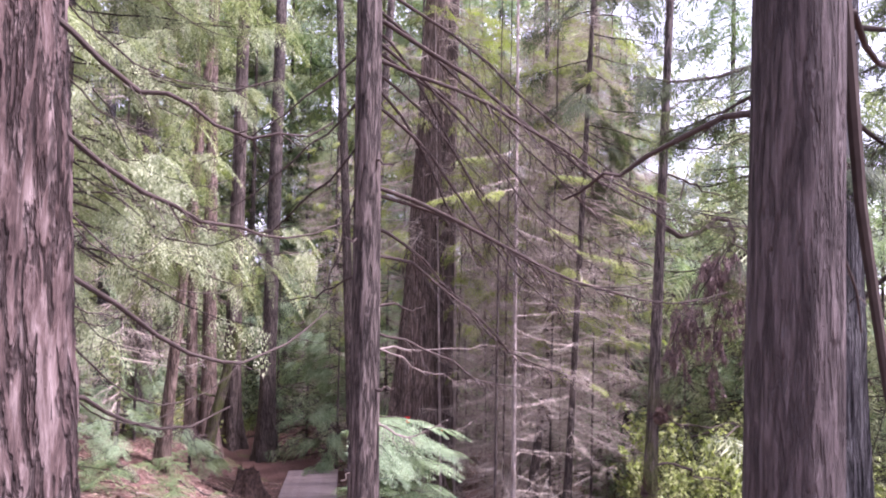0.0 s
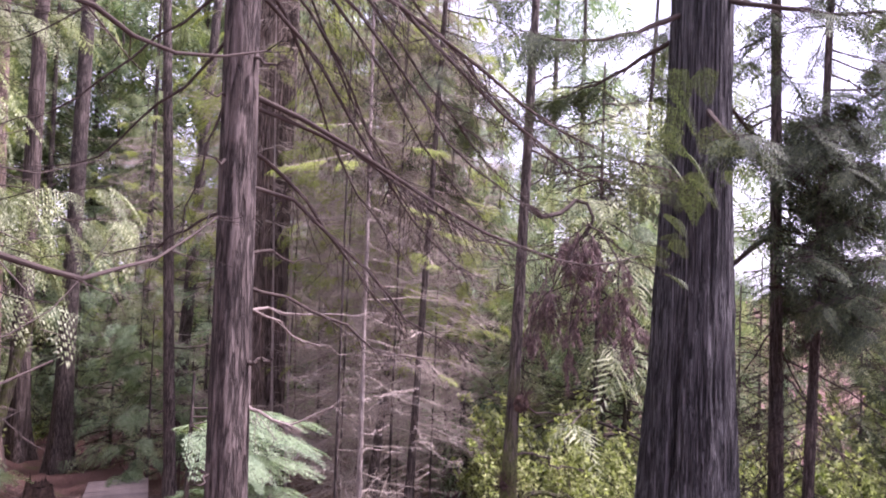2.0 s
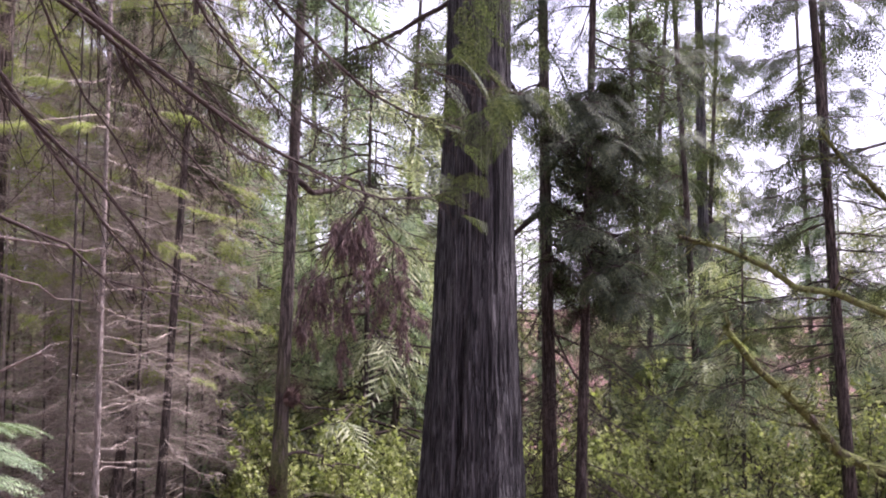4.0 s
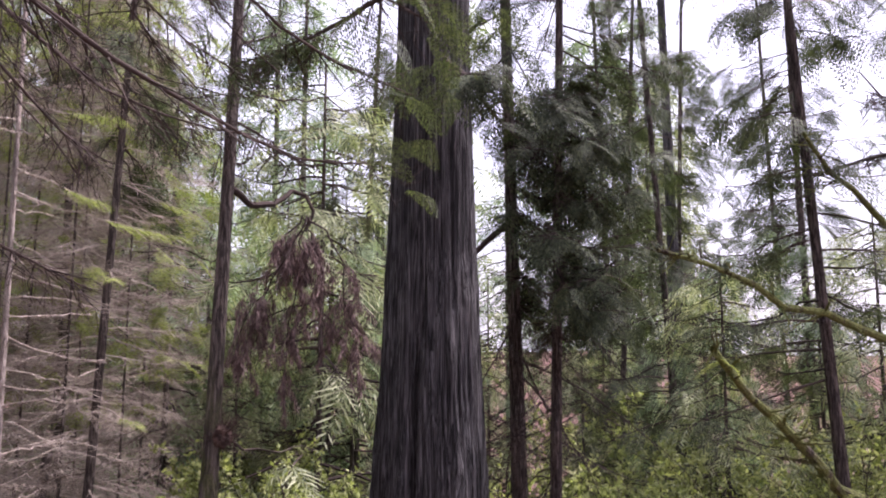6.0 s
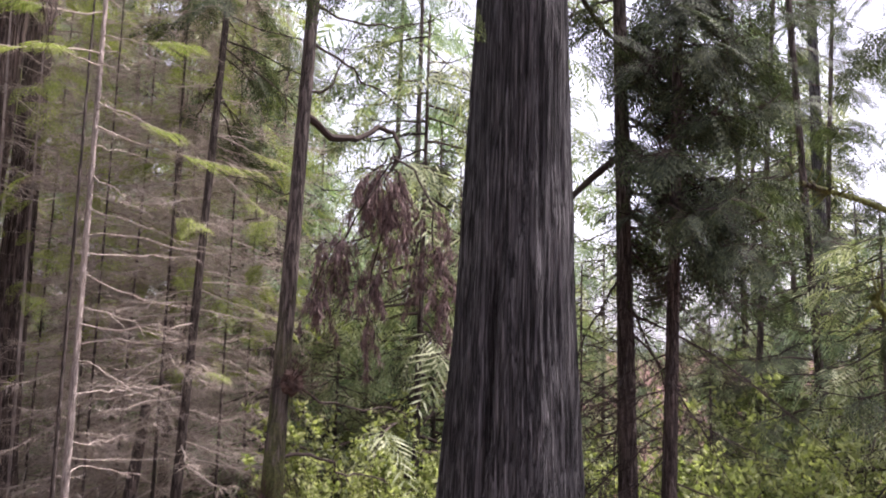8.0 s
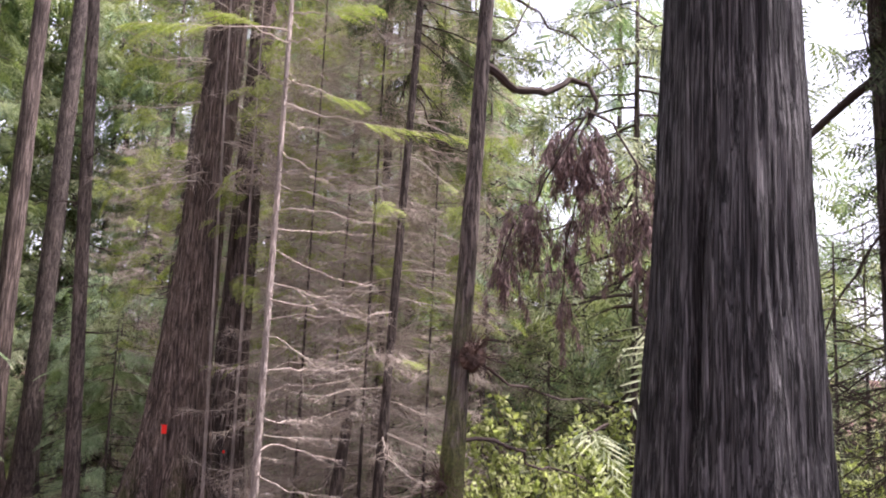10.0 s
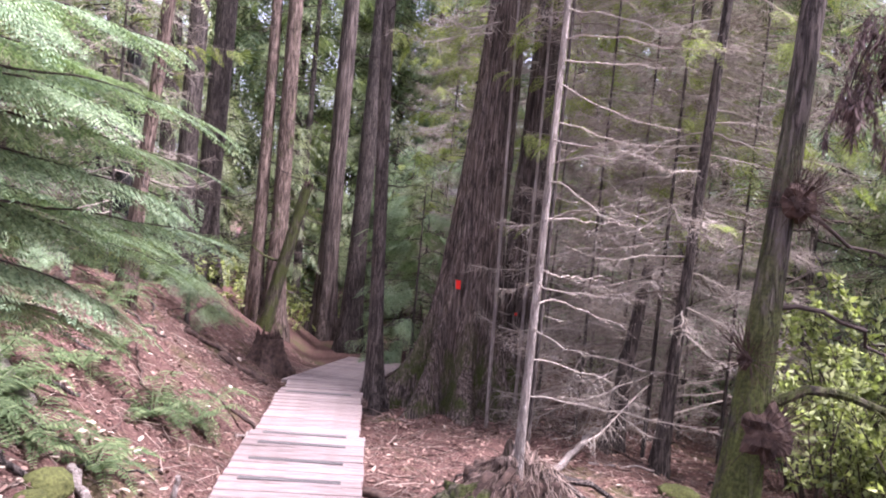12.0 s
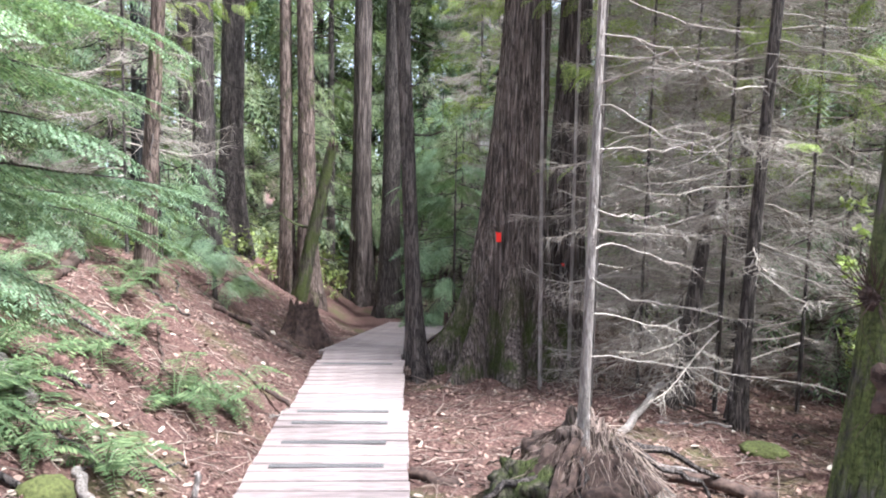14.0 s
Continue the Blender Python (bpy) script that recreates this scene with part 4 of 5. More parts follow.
limb_set(cedar2, "branch", 54, 2.3, 8.5, 2.2, 0.012, 10, 0.45, TWIG_DARK, 0.45, (-80, 95), LEAF_CEDAR, SPRAY_LACE, 0.44, 12, seed=16, taper=0.4)

# ---- thicket of bare brown conifers ----
def bare_conifer(seed, x, y):
    t = tree("bare_conifer", (x, y), (rng.normal(0, 0.015), rng.normal(0, 0.015)), 11, [(0, 0.021), (3, 0.015), (11, 0.007)], "bare young conifer with a haze of dead brown twigs", BARK_BROWN, 10, 24, 0.03, seed=seed, group="bare conifer thicket")
    limb_set(t, "branch", 84, 0.35, 8.0, 1.45, 0.0085, 44, 0.5, TWIG, 0.22, seed=seed, taper=0.3)
    limb_set(t, "branch", 26, 2.6, 8.5, 1.5, 0.007, 10, 0.4, TWIG, 0.2, (0, 360), LEAF_YELLOW, SPRAY_MID, 0.30, 4, seed=seed + 50, joined="living_crown", leaf_lengths=(0.55, 1.0), taper=0.3)
    return t


bare = [bare_conifer(400 + k, x, y) for k, (x, y) in enumerate(((1.35, 12.6), (2.5, 12.4), (0.9, 14.6)))]


def copies(sources, spots, low=0.85, high=1.15):
    for k, (x, y) in enumerate(spots):
        src = sources[k % len(sources)]
        c = copy_thing(src, pose(x, y, gz(x, y), 0, 0, rng.uniform(0, 360)))
        c.scale = (rng.uniform(low, high),) * 3


copies(bare, [(1.9, 14.2), (3.1, 13.9), (0.6, 16.4), (2.4, 16.2), (1.7, 11.6), (-0.6, 15.4), (3.6, 15.8), (0.9, 18.5), (2.9, 18.6), (-1.0, 18.2), (-2.7, 19.0), (-3.4, 21.0), (-7.5, 14.5), (-4.9, 11.6), (-6.6, 10.6), (0.3, 13.9), (1.0, 11.7), (2.1, 13.1), (4.0, 18.0), (3.9, 16.4)])

# ---- green conifers of the wood behind ----
def green_conifer(seed, x, y, mat, count=74, per=13, size=0.66, z0=1.6, height=15, reach=2.3, template=SPRAY_FAR):
    t = tree("conifer_tree", (x, y), (0, 0), height, [(0, 0.0085 * height), (height * 0.3, 0.006 * height), (height, 0.008)], "tall conifer with hanging green boughs", BARK_BROWN, 16, 24, 0.03, seed=seed, group="conifers of the wood behind")
    limb_set(t, "branch", count, z0, height * 0.97, reach, 0.016, 5, 0.6, TWIG_DARK, 0.3, (0, 360), mat, template, size, per, seed=seed, taper=0.6)
    return t


green = [green_conifer(501, -3.2, 22.5, LEAF_WOOD), green_conifer(502, -8.2, 13.0, LEAF_CEDAR), green_conifer(503, 1.5, 21.5, LEAF_HEMLOCK)]
copies(green, [(-10.5, 15.5), (-6.0, 23.5), (-0.8, 24.5), (-11.5, 12.2), (-7.2, 7.4), (-9.2, 9.5), (-6.9, 20.8), (3.7, 18.6), (7.8, 19.0)], 0.85, 1.2)
wide = [green_conifer(511, -8.6, 23.0, LEAF_WOOD, 64, 9, 1.0, 0.8, 16, 2.8, SPRAY_WIDE), green_conifer(512, -12.0, 20.5, LEAF_CEDAR, 64, 9, 1.0, 0.8, 15, 2.7, SPRAY_WIDE), green_conifer(513, 2.2, 27.0, LEAF_HEMLOCK, 64, 9, 1.0, 0.6, 15, 2.7, SPRAY_WIDE)]
copies(wide, [(-3.6, 27), (-13.5, 17), (-12.5, 26), (-17, 22), (-15, 9), (-16, 14), (-7.5, 29), (-20, 18), (-1, 31), (4, 33), (0.2, 28), (-5.5, 26.5), (-10, 27), (3.6, 23.5), (1.8, 24.0), (-9.8, 18.2), (-14.5, 24), (5.0, 26.5), (-20, 27), (3.0, 21.8), (-4.5, 24.6), (-7.8, 25.2), (-2.2, 25.6), (-9.2, 24.6), (-11.2, 23), (-6.4, 28.2), (-0.4, 26.4), (-4.8, 30), 
               (17, 16), (20, 20), (13.5, 25), (24, 21), (-10, 4.5), (-6.5, 3.6), (-5, -5), (0, -8)], 0.85, 1.3)
copies(wide, [(-12, 36), (-18, 33), (-6, 38), (-24, 31), (0, 40), (7, 38), (-15, 41), (-9, 33), (-21, 40), (-3, 34.5), (-28, 24), (13, 34), (19, 30), (-26, 16)], 1.5, 2.1)
copies(wide, [(30, 12), (34, 20), (28, 26), (38, 8), (36, 14), (31, 5), (27, 17), (42, 24), (33, 30), (26, 9), (44, 14)], 0.42, 0.62)   # treeline beyond the clearing
small = [green_conifer(521, 5.2, 14.6, LEAF_HEMLOCK, 60, 7, 0.40, 0.2, 4.6, 1.3, SPRAY_FAR), green_conifer(522, 4.2, 13.0, LEAF_CEDAR, 56, 7, 0.40, 0.2, 4.0, 1.2, SPRAY_FAR)]
copies(small, [(7.4, 12.8), (8.8, 14.2), (5.6, 12.0), (9.8, 11.0), (11.5, 8.2), (10.0, 6.6), (12.5, 13.0), (-2.6, 17.6), (-1.2, 16.6), (-7.6, 17.6), (-3.2, 18.2), (-6.2, 18.4), (-8.0, 15.4), (0.4, 20.0), (-4.4, 20.4), (-9.5, 21.5), (-5.2, 22.2), (-1.8, 21.0)], 0.85, 1.25)
copies(small, [(4.6, 15.8), (6.4, 16.5), (7.8, 15.2), (6.0, 19.0), (8.6, 18.2), (5.0, 20.5), (9.8, 16.8), (7.4, 22), (11, 15), (10.5, 20), (4.3, 17.4), (6.9, 24), (9.2, 24.5), (5.9, 13.4), (8.2, 20.5), (4.6, 11.0), (3.6, 14.6)], 1.45, 2.0)
copies(small, [(9.0, 8.4), (8.2, 9.9), (10.8, 9.6), (12.2, 10.6), (7.2, 10.8), (6.2, 9.9), (13, 6.8), (8.0, 7.4), (-6.0, 12.6), (-7.5, 11.8), (-9.0, 14.0), (-8.2, 12.9), (-10.2, 12.4)], 0.75, 1.2)

# ---- shrubs on the lower side ----
def shrub(seed, x, y, size, n, label, mat):
    r_ = np.random.default_rng(seed)
    t = thing("shrub", (x, y, gz(x, y)), label, "shrub", "shrubs on the lower side")
    g, h = Geo(), Geo()
    for k in range(14):
        a = r_.uniform(0, 6.28)
        tip = np.array([math.cos(a) * size * r_.uniform(0.2, 0.9), math.sin(a) * size * r_.uniform(0.2, 0.9), size * r_.uniform(0.9, 1.7)])
        pts = bezier((0, 0, -0.05), tip, -0.15 * size, 0, 7, 0.03)
        tube(g, pts, np.linspace(0.009, 0.002, 7), 4)
        p, q = side_twigs(g, pts, n, 0.5 * size, 0.0025, -0.1, 0.25)
        m = n * 8
        s = r_.uniform(0.2, 1, (m, 1))
        root = np.repeat(p, 8, 0) * (1 - s) + np.repeat(q, 8, 0) * s
        w = unit(r_.normal(0, 1, (m, 3)) + np.array([0, 0, 0.15]))
        sd = unit(np.cross(w, r_.normal(0, 0.5, (m, 3)) + np.array([0, 0, 1.0])))
        leaflets(h, root, w, sd, r_.uniform(0.035, 0.085, m), r_.uniform(0.011, 0.024, m), 0.3)
    part("stem_frame", g, TWIG_DARK, t)
    part("foliage", h, mat, t)
    return t


shrubs = [shrub(601, 3.45, 8.75, 1.0, 16, "leafy yellow-green shrub under the trees", LEAF_SHRUB), shrub(602, 4.6, 9.4, 1.1, 16, "leafy yellow-green shrub under the trees", LEAF_SHRUB), shrub(603, 2.9, 9.6, 0.9, 14, "leafy green shrub under the trees", LEAF_SHRUB)]
copies(shrubs, [(5.6, 8.3), (4.0, 10.9), (6.6, 9.8), (5.4, 11.8), (7.8, 8.5), (6.2, 7.2), (3.1, 11.8), (8.8, 10.6), (7.2, 12.6), (4.6, 13.4), (10.2, 8.2), (9.6, 13.2), (5.5, 6.9), (7.0, 6.6), (11.5, 11), (9.0, 7.2), (8.4, 6.0), (10.4, 6.0), (12.6, 8.8), (11.2, 7.4), (9.2, 9.2), (4.9, 8.0), (3.4, 10.3)], 0.8, 1.3)

copies(shrubs, [(8.6, 8.0), (9.4, 10.2), (11.6, 9.6), (12.4, 11.4), (10.4, 12.4), (11.0, 5.2), (13.4, 7.6), (14.5, 9.8), (15.2, 12.6), (13.0, 14.0)], 1.2, 1.8)
copies(shrubs, [(3.75, 8.2), (4.2, 8.9), (3.3, 9.3), (5.7, 6.3)], 0.8, 1.1)

# ---- boardwalk ----
U, V = np.array([-0.36, 0.933]), np.array([0.933, 0.36])     # along the deck, across it


def plank_mesh(name, length, width, seed):
    r_ = np.random.default_rng(seed)
    bm = bmesh.new()
    bmesh.ops.create_cube(bm, size=1)
    bmesh.ops.scale(bm, vec=(length, width, 0.042), verts=bm.verts)
    bmesh.ops.bevel(bm, geom=list(bm.edges), offset=0.004, segments=1, affect="EDGES")
    for v in bm.verts:
        v.co.z += r_.normal(0, 0.0012)
    me = bpy.data.meshes.new(name)
    bm.to_mesh(me)
    bm.free()
    me.materials.append(PLANK)
    return me


walkway = thing("boardwalk", (0, 0, 0), "weathered plank boardwalk stepping down through the wood", "boardwalk")
plank_sets = [[plank_mesh("plank", L, 0.121, k) for k in range(4)] for L in (0.97, 0.90, 0.84)]
grip_geo = bmesh.new()
bmesh.ops.create_cube(grip_geo, size=1)
bmesh.ops.scale(grip_geo, vec=(0.70, 0.055, 0.006), verts=grip_geo.verts)
grip_mesh = bpy.data.meshes.new("grip_strip")
grip_geo.to_mesh(grip_mesh)
grip_geo.free()
grip_mesh.materials.append(GRIP)
GRIP_AT = (5.9, 6.9, 7.5, 8.1, 8.5, 8.95, 9.25, 11.0)
m, k = 5.3, 0
angle = math.atan2(V[1], V[0])
while m < 11.95:
    sec = 0 if m < 9.35 else 1 if m < 11.15 else 2
    c = U * m + V * (2.46, 2.45, 2.44)[sec]
    z = -0.18 - 0.034 * (m - 5.3) - 0.028 * sec
    p = new("plank", plank_sets[sec][int(rng.integers(4))])
    p.parent = walkway
    p.matrix_basis = Matrix.LocRotScale((c[0] + rng.normal(0, 0.006), c[1], z - 0.021), Euler((-0.034 + rng.normal(0, 0.006), rng.normal(0, 0.004), angle + rng.normal(0, 0.006))), None)
    if any(abs(m - q) < 0.073 for q in GRIP_AT):
        s = new("grip_strip", grip_mesh)
        s.parent = walkway
        s.matrix_basis = Matrix.LocRotScale((c[0] - 0.02, c[1], z + 0.006), Euler((-0.034, 0, angle)), None)
    m += 0.146
    k += 1
turn = unit(np.array([-0.58, 3.0]))
across = np.array([turn[1], -turn[0]])
start = np.array([-2.10, 12.12])
m = 0.0
while m < 3.2:
    c = start + turn * m
    p = new("plank", plank_sets[0][int(rng.integers(4))])
    p.parent = walkway
    p.matrix_basis = Matrix.LocRotScale((c[0] + 0.06 * m, c[1], -0.56 - 0.09 * m), Euler((-0.09, 0, math.atan2(across[1], across[0]) + rng.normal(0, 0.006))), None)
    m += 0.146
for n in (2.1, 2.78):
    a, b = U * 5.3 + V * n, U * 11.9 + V * n
    g = Geo()
    tube(g, [(a[0], a[1], -0.30), (b[0], b[1], -0.585)], [0.07, 0.07], 4)
    part("beam", g, ROT, walkway)
for n in (-0.35, 0.35):
    a, b = start + across * n, start + turn * 3.2 + across * n + np.array([0.19, 0])
    g = Geo()
    tube(g, [(a[0], a[1], -0.67), (b[0], b[1], -0.96)], [0.07, 0.07], 4)
    part("beam", g, ROT, walkway)


def log(name, a, b, r, label, mat, seed=1, lift=0.5, category="log", over=0.0):
    a, b = np.array([*a, gz(*a) + r * lift]), np.array([*b, gz(*b) + r * lift + over])
    t = thing(name, tuple(a), label, category)
    g = Geo()
    pts = bezier((0, 0, 0), b - a, 0.0, 0, 14, 0.012)
    tube(g, pts, r * (1 - 0.25 * np.linspace(0, 1, 14)) * (1 + np.random.default_rng(seed).normal(0, 0.06, 14)), 10)
    g.add(g.v[0][:10], [list(range(10))]), g.add(g.v[0][-10:], [list(range(10))])
    part("trunk", g, mat, t, soft=True)
    return t


for x, y in ((-1.55, 14.2), (-1.45, 14.6), (-1.35, 14.9), (-1.6, 13.7)):
    z = gz(x, y)
    t = thing("post", (x, y, z), "short weathered wooden stake by the boardwalk", "post", "stakes by the boardwalk")
    g = Geo()
    tube(g, [(0, 0, -0.1), (0, 0, 0.4 + 0.2 * rng.random())], [0.03, 0.028], 6)
    g.add(g.v[0][-6:], [list(range(6))])
    part("stake", g, ROT, t)

# ---- stump, logs, rocks, mound ----
x, y = -3.2, 12.75
stump = thing("tree_stump", (x, y, gz(x, y)), "dark rotten stump with a ragged top", "stump")
g = trunk_geo(0.42, [(0, 0.20), (0.42, 0.16)], 32, 12, 0.09, (0.12, 5), 5, 701, top=False)
for k in range(22):
    a = k * 0.286
    p = np.array([0.15 * math.cos(a), 0.15 * math.sin(a), 0.36])
    spikes(g, [p], [p + np.array([0, 0, rng.uniform(0.06, 0.22)])], 0.035)
part("stump_body", g, ROT, stump, soft=False)
log("fallen_log", (-3.2, 11.6), (-2.62, 11.75), 0.045, "dark fallen log leaning to the boardwalk", ROT, 1, 1.0)
log("fallen_log", (-2.55, 7.75), (-2.05, 7.6), 0.055, "fallen log with a pale broken end on the bank", BARK_PALE, 2, 1.2)
log("fallen_log", (0.95, 10.1), (1.25, 11.4), 0.035, "pale barkless fallen branch", BARK_PALE, 3, 1.5, over=0.12)
log("fallen_log", (1.0, 9.4), (2.0, 9.35), 0.05, "half-buried dark fallen log", ROT, 4, 0.6)
log("fallen_log", (-0.2, 8.75), (0.6, 8.7), 0.04, "dark root crossing the soil", ROT, 5, 0.8)
log("fallen_log", (-4.6, 10.6), (-3.7, 9.4), 0.06, "fallen log lying up the slope", ROT, 6, 1.0)
log("fallen_log", (-3.5, 11.3), (-3.1, 11.8), 0.035, "fallen branch lying up the slope", ROT, 7, 1.0)
log("fallen_log", (-1.45, 7.3), (-0.95, 6.9), 0.03, "grey stick on the bank", BARK_PALE, 8, 1.0)
log("fallen_log", (-1.9, 6.9), (-1.2, 6.95), 0.022, "grey stick on the bank", BARK_BROWN, 9, 1.0)
log("wooden_stake", (-0.98, 7.62), (-0.96, 7.6), 0.022, "upright grey wooden stake beside the boardwalk", BARK_PALE, 10, 0.0, "stake", over=0.34)

for k in range(34):
    if k % 2:
        x, y = rng.uniform(0.9, 4.2), rng.uniform(8.6, 13.2)
    else:
        x, y = rng.uniform(-4.2, -1.4), rng.uniform(6.6, 11.2)
    a, L = rng.uniform(0, 6.28), rng.uniform(0.4, 1.1)
    log("fallen_branch", (x, y), (x + L * math.cos(a), y + L * math.sin(a)), rng.uniform(0.009, 0.022), "bare dead branch lying on the forest floor", (BARK_BROWN, ROT, BARK_PALE)[k % 3], k, 1.2, "fallen branch", over=rng.uniform(0, 0.05))

for x, y, s, mat, lab in ((0.42, 7.75, (0.27, 0.24, 0.19), STONE, "rounded brown boulder at the boardwalk's edge"), (1.78, 8.5, (0.17, 0.15, 0.16), MOSS, "small boulder covered with green moss"), (0.85, 7.95, (0.30, 0.22, 0.09), MOSS, "low mossy hummock beside the boulder"),
                          (-1.28, 6.95, (0.13, 0.12, 0.09), MOSS, "moss cushion among the litter"), (-1.62, 6.6, (0.17, 0.14, 0.10), MOSS, "moss cushion among the litter"), (-1.2, 6.75, (0.09, 0.08, 0.05), MOSS, "small moss cushion among the litter"),
                          (1.3, 9.1, (0.12, 0.10, 0.06), STONE, "small stone on the soil"), (2.0, 10.2, (0.16, 0.14, 0.05), MOSS, "low moss cushion at a conifer's foot")):
    t = tagged(part("boulder" if mat is STONE else "moss_cushion", lump((0, 0, 0), s, int(x * 100) + 900, 0.22), mat, soft=True), lab, "boulder" if mat is STONE or "boulder c" in lab else "moss")
    t.location = (x, y, gz(x, y) + s[2] * 0.35)

x, y = 0.90, 8.78
mound = thing("root_mound", (x, y, gz(x, y)), "mossy rotten root mound carrying a pale sapling", "root mound")
part("mound_body", lump((-0.04, -0.02, 0.06), (0.46, 0.40, 0.36), 951, 0.5, 5), ROT, mound, soft=True)
part("rotten_top", lump((-0.03, 0.03, 0.36), (0.17, 0.16, 0.24), 953, 0.6, 4), BARK_SPECK, mound, soft=True)
part("moss_cover", lump((-0.26, -0.14, 0.10), (0.30, 0.26, 0.24), 952, 0.6, 4), BARK_MOSS, mound, soft=True)
for k in range(30):
    a = radians(rng.uniform(130, 420))
    L = rng.uniform(0.35, 0.8) if k % 4 else rng.uniform(0.7, 1.1)
    g = Geo()
    d = np.array([math.cos(a), math.sin(a), 0.0])
    e = (mound.location.x + L * d[0], mound.location.y + L * d[1])
    h0 = rng.uniform(0.14, 0.40)
    way = np.array([d * 0.16 + (0, 0, h0 + 0.08), d * (0.30 + 0.2 * L) + (0, 0, h0 * 0.85), d * (0.7 * L + 0.15) + (0, 0, h0 * 0.35), d * L + (0, 0, gz(*e) - mound.location.z - 0.02)])
    pts = along(way, np.linspace(0, 1, 10)) + np.cumsum(rng.normal(0, 0.022, (10, 3)), 0)
    r0 = rng.uniform(0.008, 0.018) if k % 4 else 0.03
    tube(g, pts, np.linspace(r0, r0 * 0.35, 10), 6)
    part("root", g, (ROT, BARK_BROWN, TWIG_FLOOR)[k % 3], mound)
g = Geo()
n = 700
a, f = np.radians(rng.uniform(120, 430, n)), rng.uniform(0.1, 1, n)
p = np.stack([np.cos(a) * (0.10 + 0.42 * f), np.sin(a) * (0.10 + 0.36 * f), 0.52 - 0.50 * f ** 2], -1)
spikes(g, p, p + np.stack([np.cos(a) * 0.12, np.sin(a) * 0.12, -rng.uniform(0.05, 0.3, n)], -1) + rng.normal(0, 0.06, (n, 3)), 0.0028)
part("root_hair", g, TWIG_FLOOR, mound, "fringe of fine dry rootlets")
for a, L, t in ((200, 0.9, red), (240, 1.0, red), (285, 0.9, red), (320, 0.8, red), (260, 0.7, T3), (330, 0.8, rc)):
    g = Geo()
    a = radians(a)
    o = np.array(t.location)
    e = (o[0] + L * math.cos(a), o[1] + L * math.sin(a))
    tube(g, bezier((0.2 * math.cos(a), 0.2 * math.sin(a), 0.12), (e[0] - o[0], e[1] - o[1], gz(*e) - o[2] - 0.01), 0.05, 0, 9, 0.03), np.linspace(0.06, 0.015, 9), 7)
    part("root", g, BARK_SPECK, t)


# ---- ferns ----
def fern(seed, fronds, length):
    r_ = np.random.default_rng(seed)
    t = thing("sword_fern", (0, 0, 0), "green sword fern with arching fronds", "fern", "ferns on the bank")
    for k in range(fronds):
        a = 6.28 * k / fronds + r_.normal(0, 0.25)
        L = length * r_.uniform(0.7, 1.15)
        d = np.array([math.cos(a), math.sin(a), 0])
        pts = bezier((0, 0, 0), d * L * 0.85 + np.array([0, 0, L * r_.uniform(-0.2, 0.40)]), -0.26 * L, 0, 9, 0.01)
        g = Geo()
        tube(g, pts, np.linspace(0.004, 0.0015, 9), 3)
        s = np.repeat(np.linspace(0.1, 0.98, 26), 2)
        sg = np.tile([-1, 1], 26)[:, None]
        p = along(pts, s)
        side = np.array([-d[1], d[0], 0])
        w = unit(side * sg + d * 0.35 + np.array([0, 0, -0.15]) + r_.normal(0, 0.08, (52, 3)))
        leaflets(g, p, w, unit(np.cross((0, 0, 1.0), w)), L * 0.17 * np.sin(np.pi * (0.12 + 0.86 * s)) + 0.01, 0.008, 0.2)
        part("frond", g, LEAF_FERN, t)
    return t


ferns = [fern(801, 15, 0.72), fern(802, 12, 0.56), fern(803, 9, 0.42)]
SPOTS = [(-1.95, 7.0), (-1.5, 7.55), (-2.87, 9.4), (-2.1, 7.35), (-2.02, 8.78), (-2.3, 7.1), (-1.78, 6.7), (-2.5, 7.75), (-2.75, 7.9), (-1.9, 9.2), (-2.2, 7.6), (-1.5, 6.35), (-3.1, 8.4), (-3.5, 9.9), (-2.55, 8.6), (-3.9, 10.6), (-1.72, 7.2), (-4.4, 9.6), (-4.0, 8.6)]
for t, (x, y) in zip(ferns, SPOTS):
    t.location = (x, y, gz(x, y))
copies(ferns, SPOTS[3:], 0.8, 1.2)
for k, (x, y, reach) in enumerate(((-4.4, 10.4, 0.9), (-4.9, 12.2, 1.0), (-4.6, 9.0, 0.9), (-5.6, 10.0, 1.0), (-5.4, 13.0, 0.9), (-6.4, 12.0, 1.0), (-3.9, 11.9, 0.6))):
    young_hemlock(x, y, 0.9 + 0.3 * (k % 3), reach, 12, 7, 0.30, "low hemlock seedling spreading over the bank", LEAF_HEMLOCK, 840 + k, SPRAY_OPEN, 0.15)


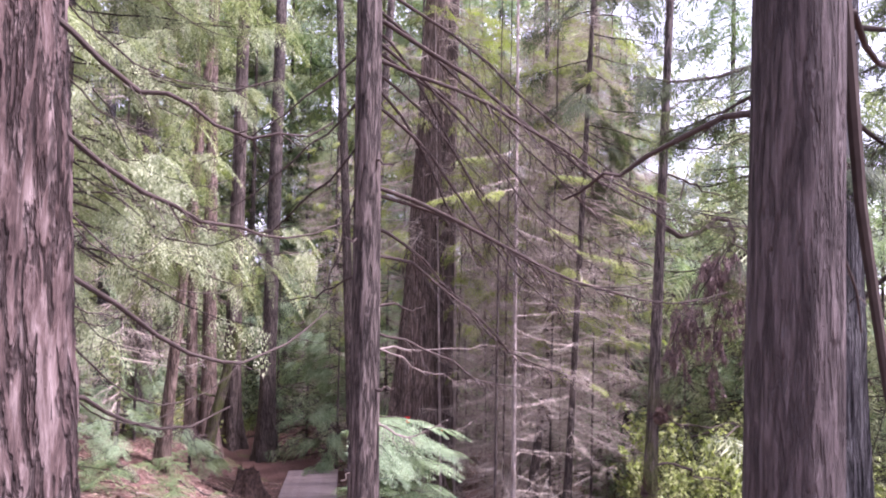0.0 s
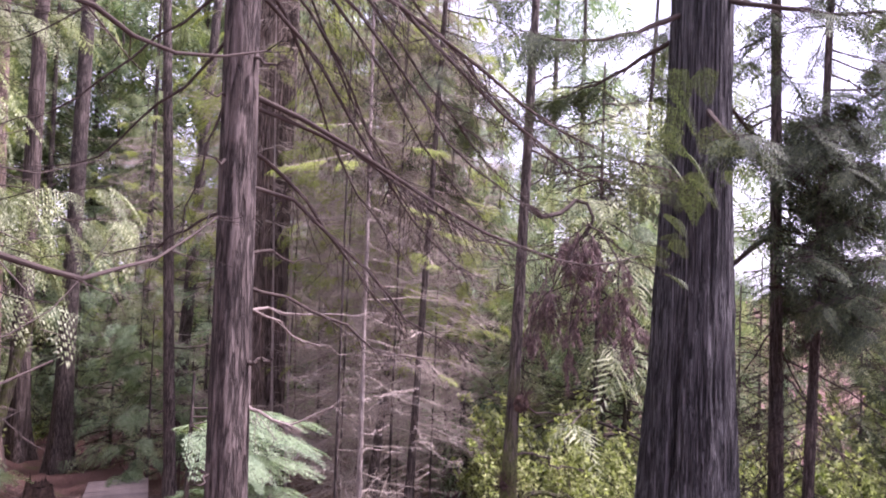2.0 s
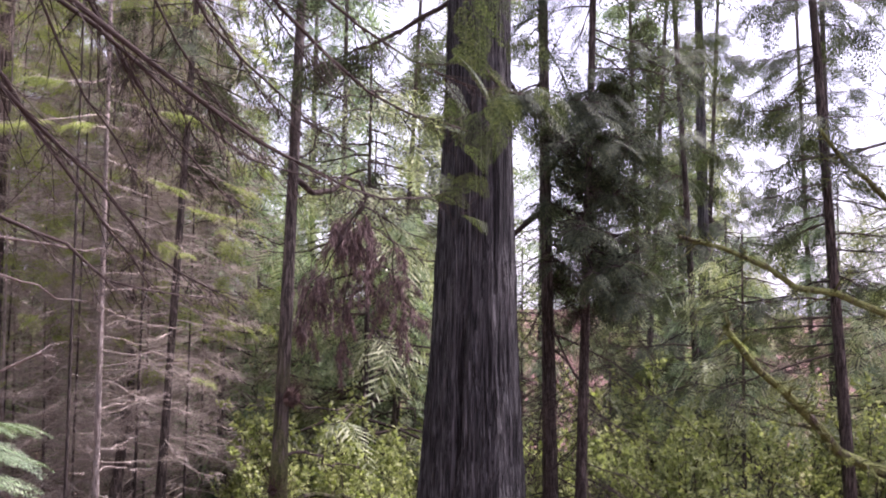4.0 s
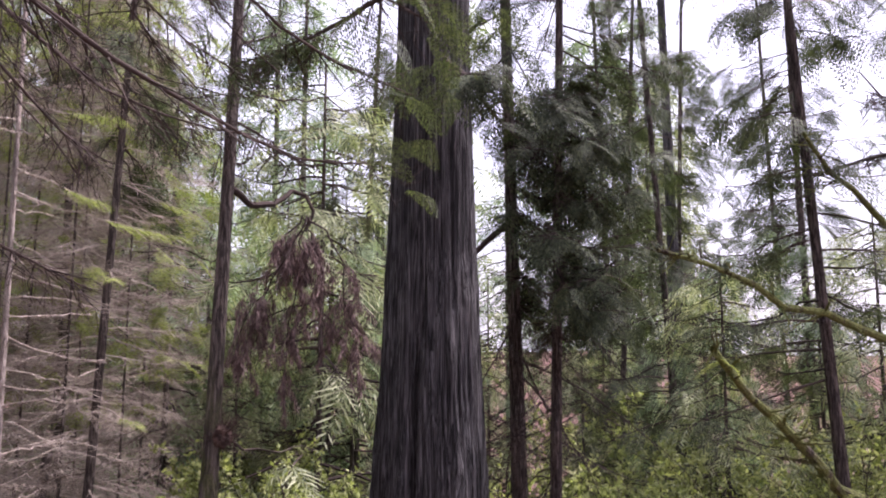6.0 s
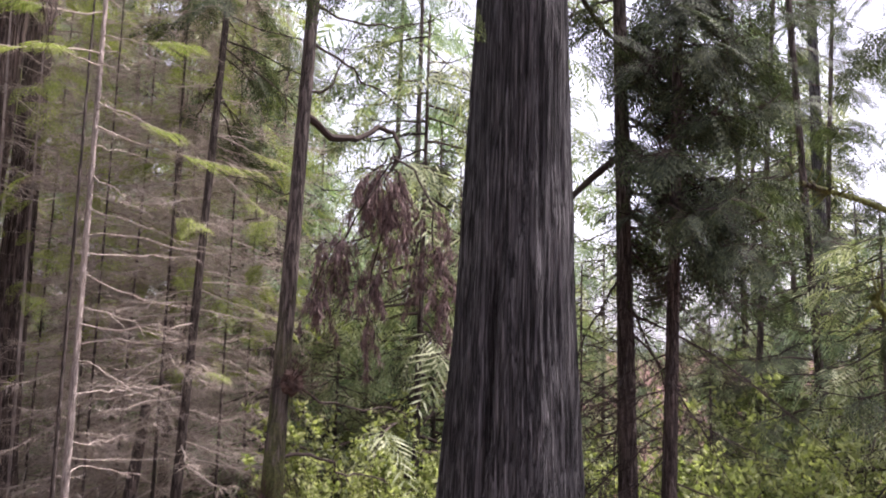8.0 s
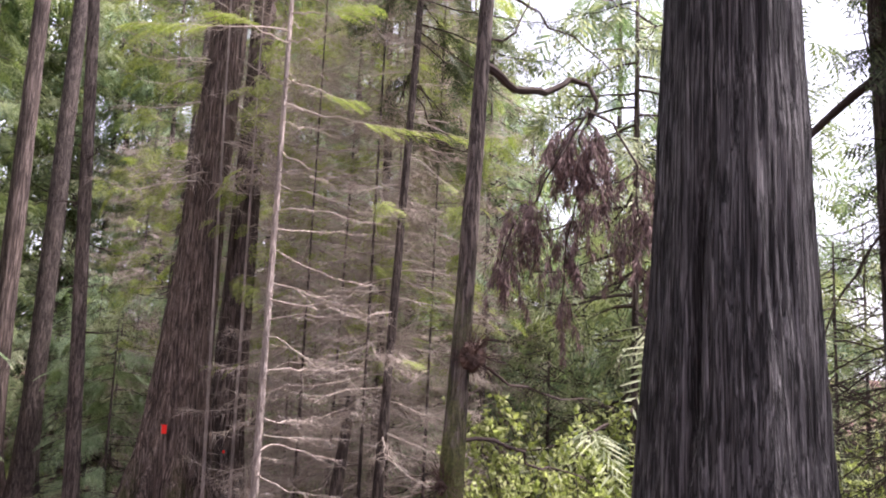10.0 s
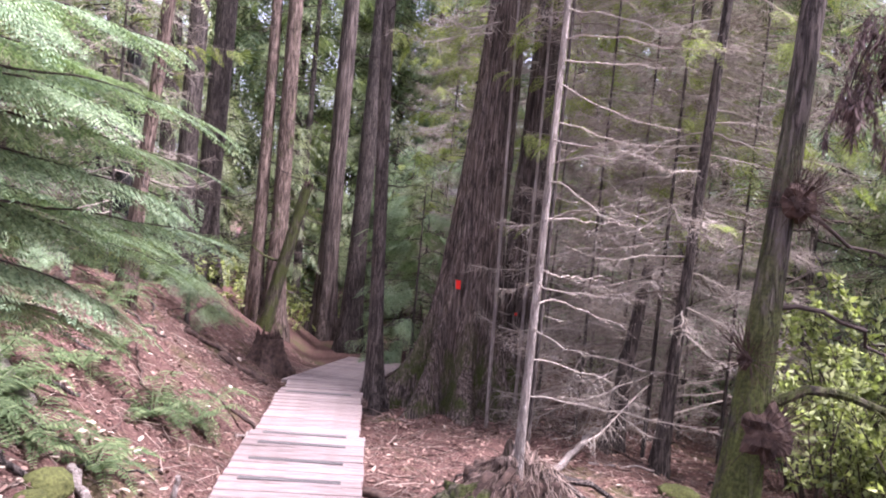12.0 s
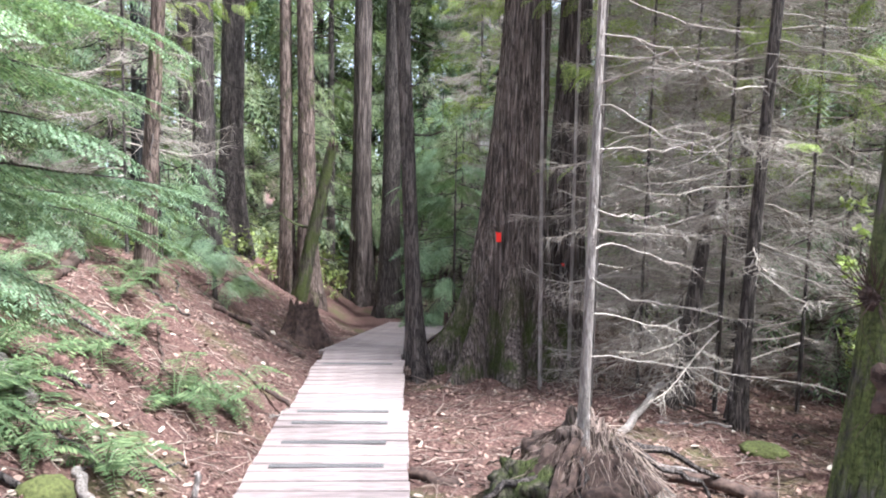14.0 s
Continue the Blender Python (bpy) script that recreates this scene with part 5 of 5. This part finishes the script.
# ---- litter ----
def litter(name, n, area, mat, size, label, flat=0.35):
    x, y = rng.uniform(area[0], area[1], n), rng.uniform(area[2], area[3], n)
    across_ = 0.933 * x + 0.36 * y
    along_ = -0.36 * x + 0.933 * y
    keep = ~((across_ > 1.95) & (across_ < 2.95) & (along_ > 5.2) & (along_ < 12.2))
    x, y = x[keep], y[keep]
    n = len(x)
    p = np.stack([x, y, ground_height(x, y) + rng.uniform(0.004, 0.03, n)], -1)
    a = rng.uniform(0, 6.28, n)
    d = unit(np.stack([np.cos(a), np.sin(a), rng.normal(0, flat, n)], -1))
    s = unit(np.cross(d, np.array([0, 0, 1.0]) + rng.normal(0, flat, (n, 3))))
    g = Geo()
    L = rng.uniform(*size, n)
    w = (L * rng.uniform(0.22, 0.40, n))[:, None]
    L, up = L[:, None], unit(np.cross(s, d)) * np.sign(np.cross(s, d)[:, 2:3])
    curl = rng.uniform(-0.1, 0.5, (n, 1)) * w
    v = np.stack([p, p + d * L * 0.22 + s * w * 0.75 + up * curl * 0.6, p + d * L * 0.55 + s * w + up * curl, p + d * L * 0.85 + s * w * 0.5 + up * curl, p + d * L,
                  p + d * L * 0.85 - s * w * 0.5 + up * curl, p + d * L * 0.55 - s * w + up * curl, p + d * L * 0.22 - s * w * 0.75 + up * curl * 0.6], 1)
    g.add(v.reshape(-1, 3), (np.arange(8)[None, None] + 8 * np.arange(n)[:, None, None]).reshape(-1, 8))
    tagged(part(name, g, mat), label, "leaf litter", kind="stuff")


litter("leaf_litter", 24000, (-5, 5, 4, 15), LEAF_FALLEN, (0.02, 0.055), "scattered brown fallen leaves on the forest floor")
litter("pale_leaf_litter", 260, (-2.4, 0.0, 5.6, 8.4), LEAF_PALE, (0.04, 0.09), "scattered pale fallen leaves on the bank", 0.2)
litter("pale_leaf_litter", 160, (-3.4, 4.0, 6.0, 13), LEAF_PALE, (0.04, 0.08), "scattered pale fallen leaves on the forest floor", 0.25)
litter("leaf_litter", 5000, (-4, 4, -2, 4.2), LEAF_FALLEN, (0.025, 0.07), "scattered brown fallen leaves on the upper trail")


def undergrowth(n, area, label):
    """Low leafy ground cover, far too many plants to count."""
    x, y = rng.uniform(area[0], area[1], n), rng.uniform(area[2], area[3], n)
    z = ground_height(x, y)
    g = Geo()
    tip = np.stack([x + rng.normal(0, 0.12, n), y + rng.normal(0, 0.12, n), z + rng.uniform(0.15, 0.7, n)], -1)
    prickles(g, np.stack([x, y, z - 0.02], -1), tip, 0.003)
    m = np.repeat(np.arange(n), 6)
    k = rng.uniform(0.35, 1, (len(m), 1))
    p = np.stack([x, y, z], -1)[m] * (1 - k) + tip[m] * k
    w = unit(rng.normal(0, 1, (len(m), 3)))
    leaflets(g, p, w, unit(np.cross(w, rng.normal(0, 0.4, (len(m), 3)) + np.array([0, 0, 1.0]))), rng.uniform(0.06, 0.16, len(m)), rng.uniform(0.018, 0.04, len(m)), 0.3)
    tagged(part("undergrowth", g, LEAF_SHRUB), label, "undergrowth", kind="stuff")


undergrowth(3600, (4.6, 15, 4.5, 17), "low green undergrowth on the lower slope")
undergrowth(4500, (13, 30, 0, 20), "low green undergrowth in the clearing beyond")
undergrowth(1800, (-13, -5.2, 12, 24), "low green undergrowth among distant trunks")
n = 16000
x, y = rng.uniform(-5.5, 5.5, n), rng.uniform(4, 15, n)
ac, al = 0.933 * x + 0.36 * y, -0.36 * x + 0.933 * y
keep = ~((ac > 1.95) & (ac < 2.95) & (al > 5.2) & (al < 12.2))
x, y = x[keep], y[keep]
p = np.stack([x, y, ground_height(x, y) + 0.012], -1)
a = rng.uniform(0, 6.28, len(x))
L = rng.uniform(0.06, 0.4, len(x))
q = p + np.stack([np.cos(a) * L, np.sin(a) * L, np.zeros(len(x))], -1)
q[:, 2] = ground_height(q[:, 0], q[:, 1]) + rng.uniform(0.0, 0.05, len(x))
g = Geo()
spikes(g, p, q, 0.0015 + 0.005 * rng.random(len(x)) ** 2)
tagged(part("fallen_twigs", g, TWIG_FLOOR), "thin dead twigs strewn over the forest floor", "twigs", kind="stuff")
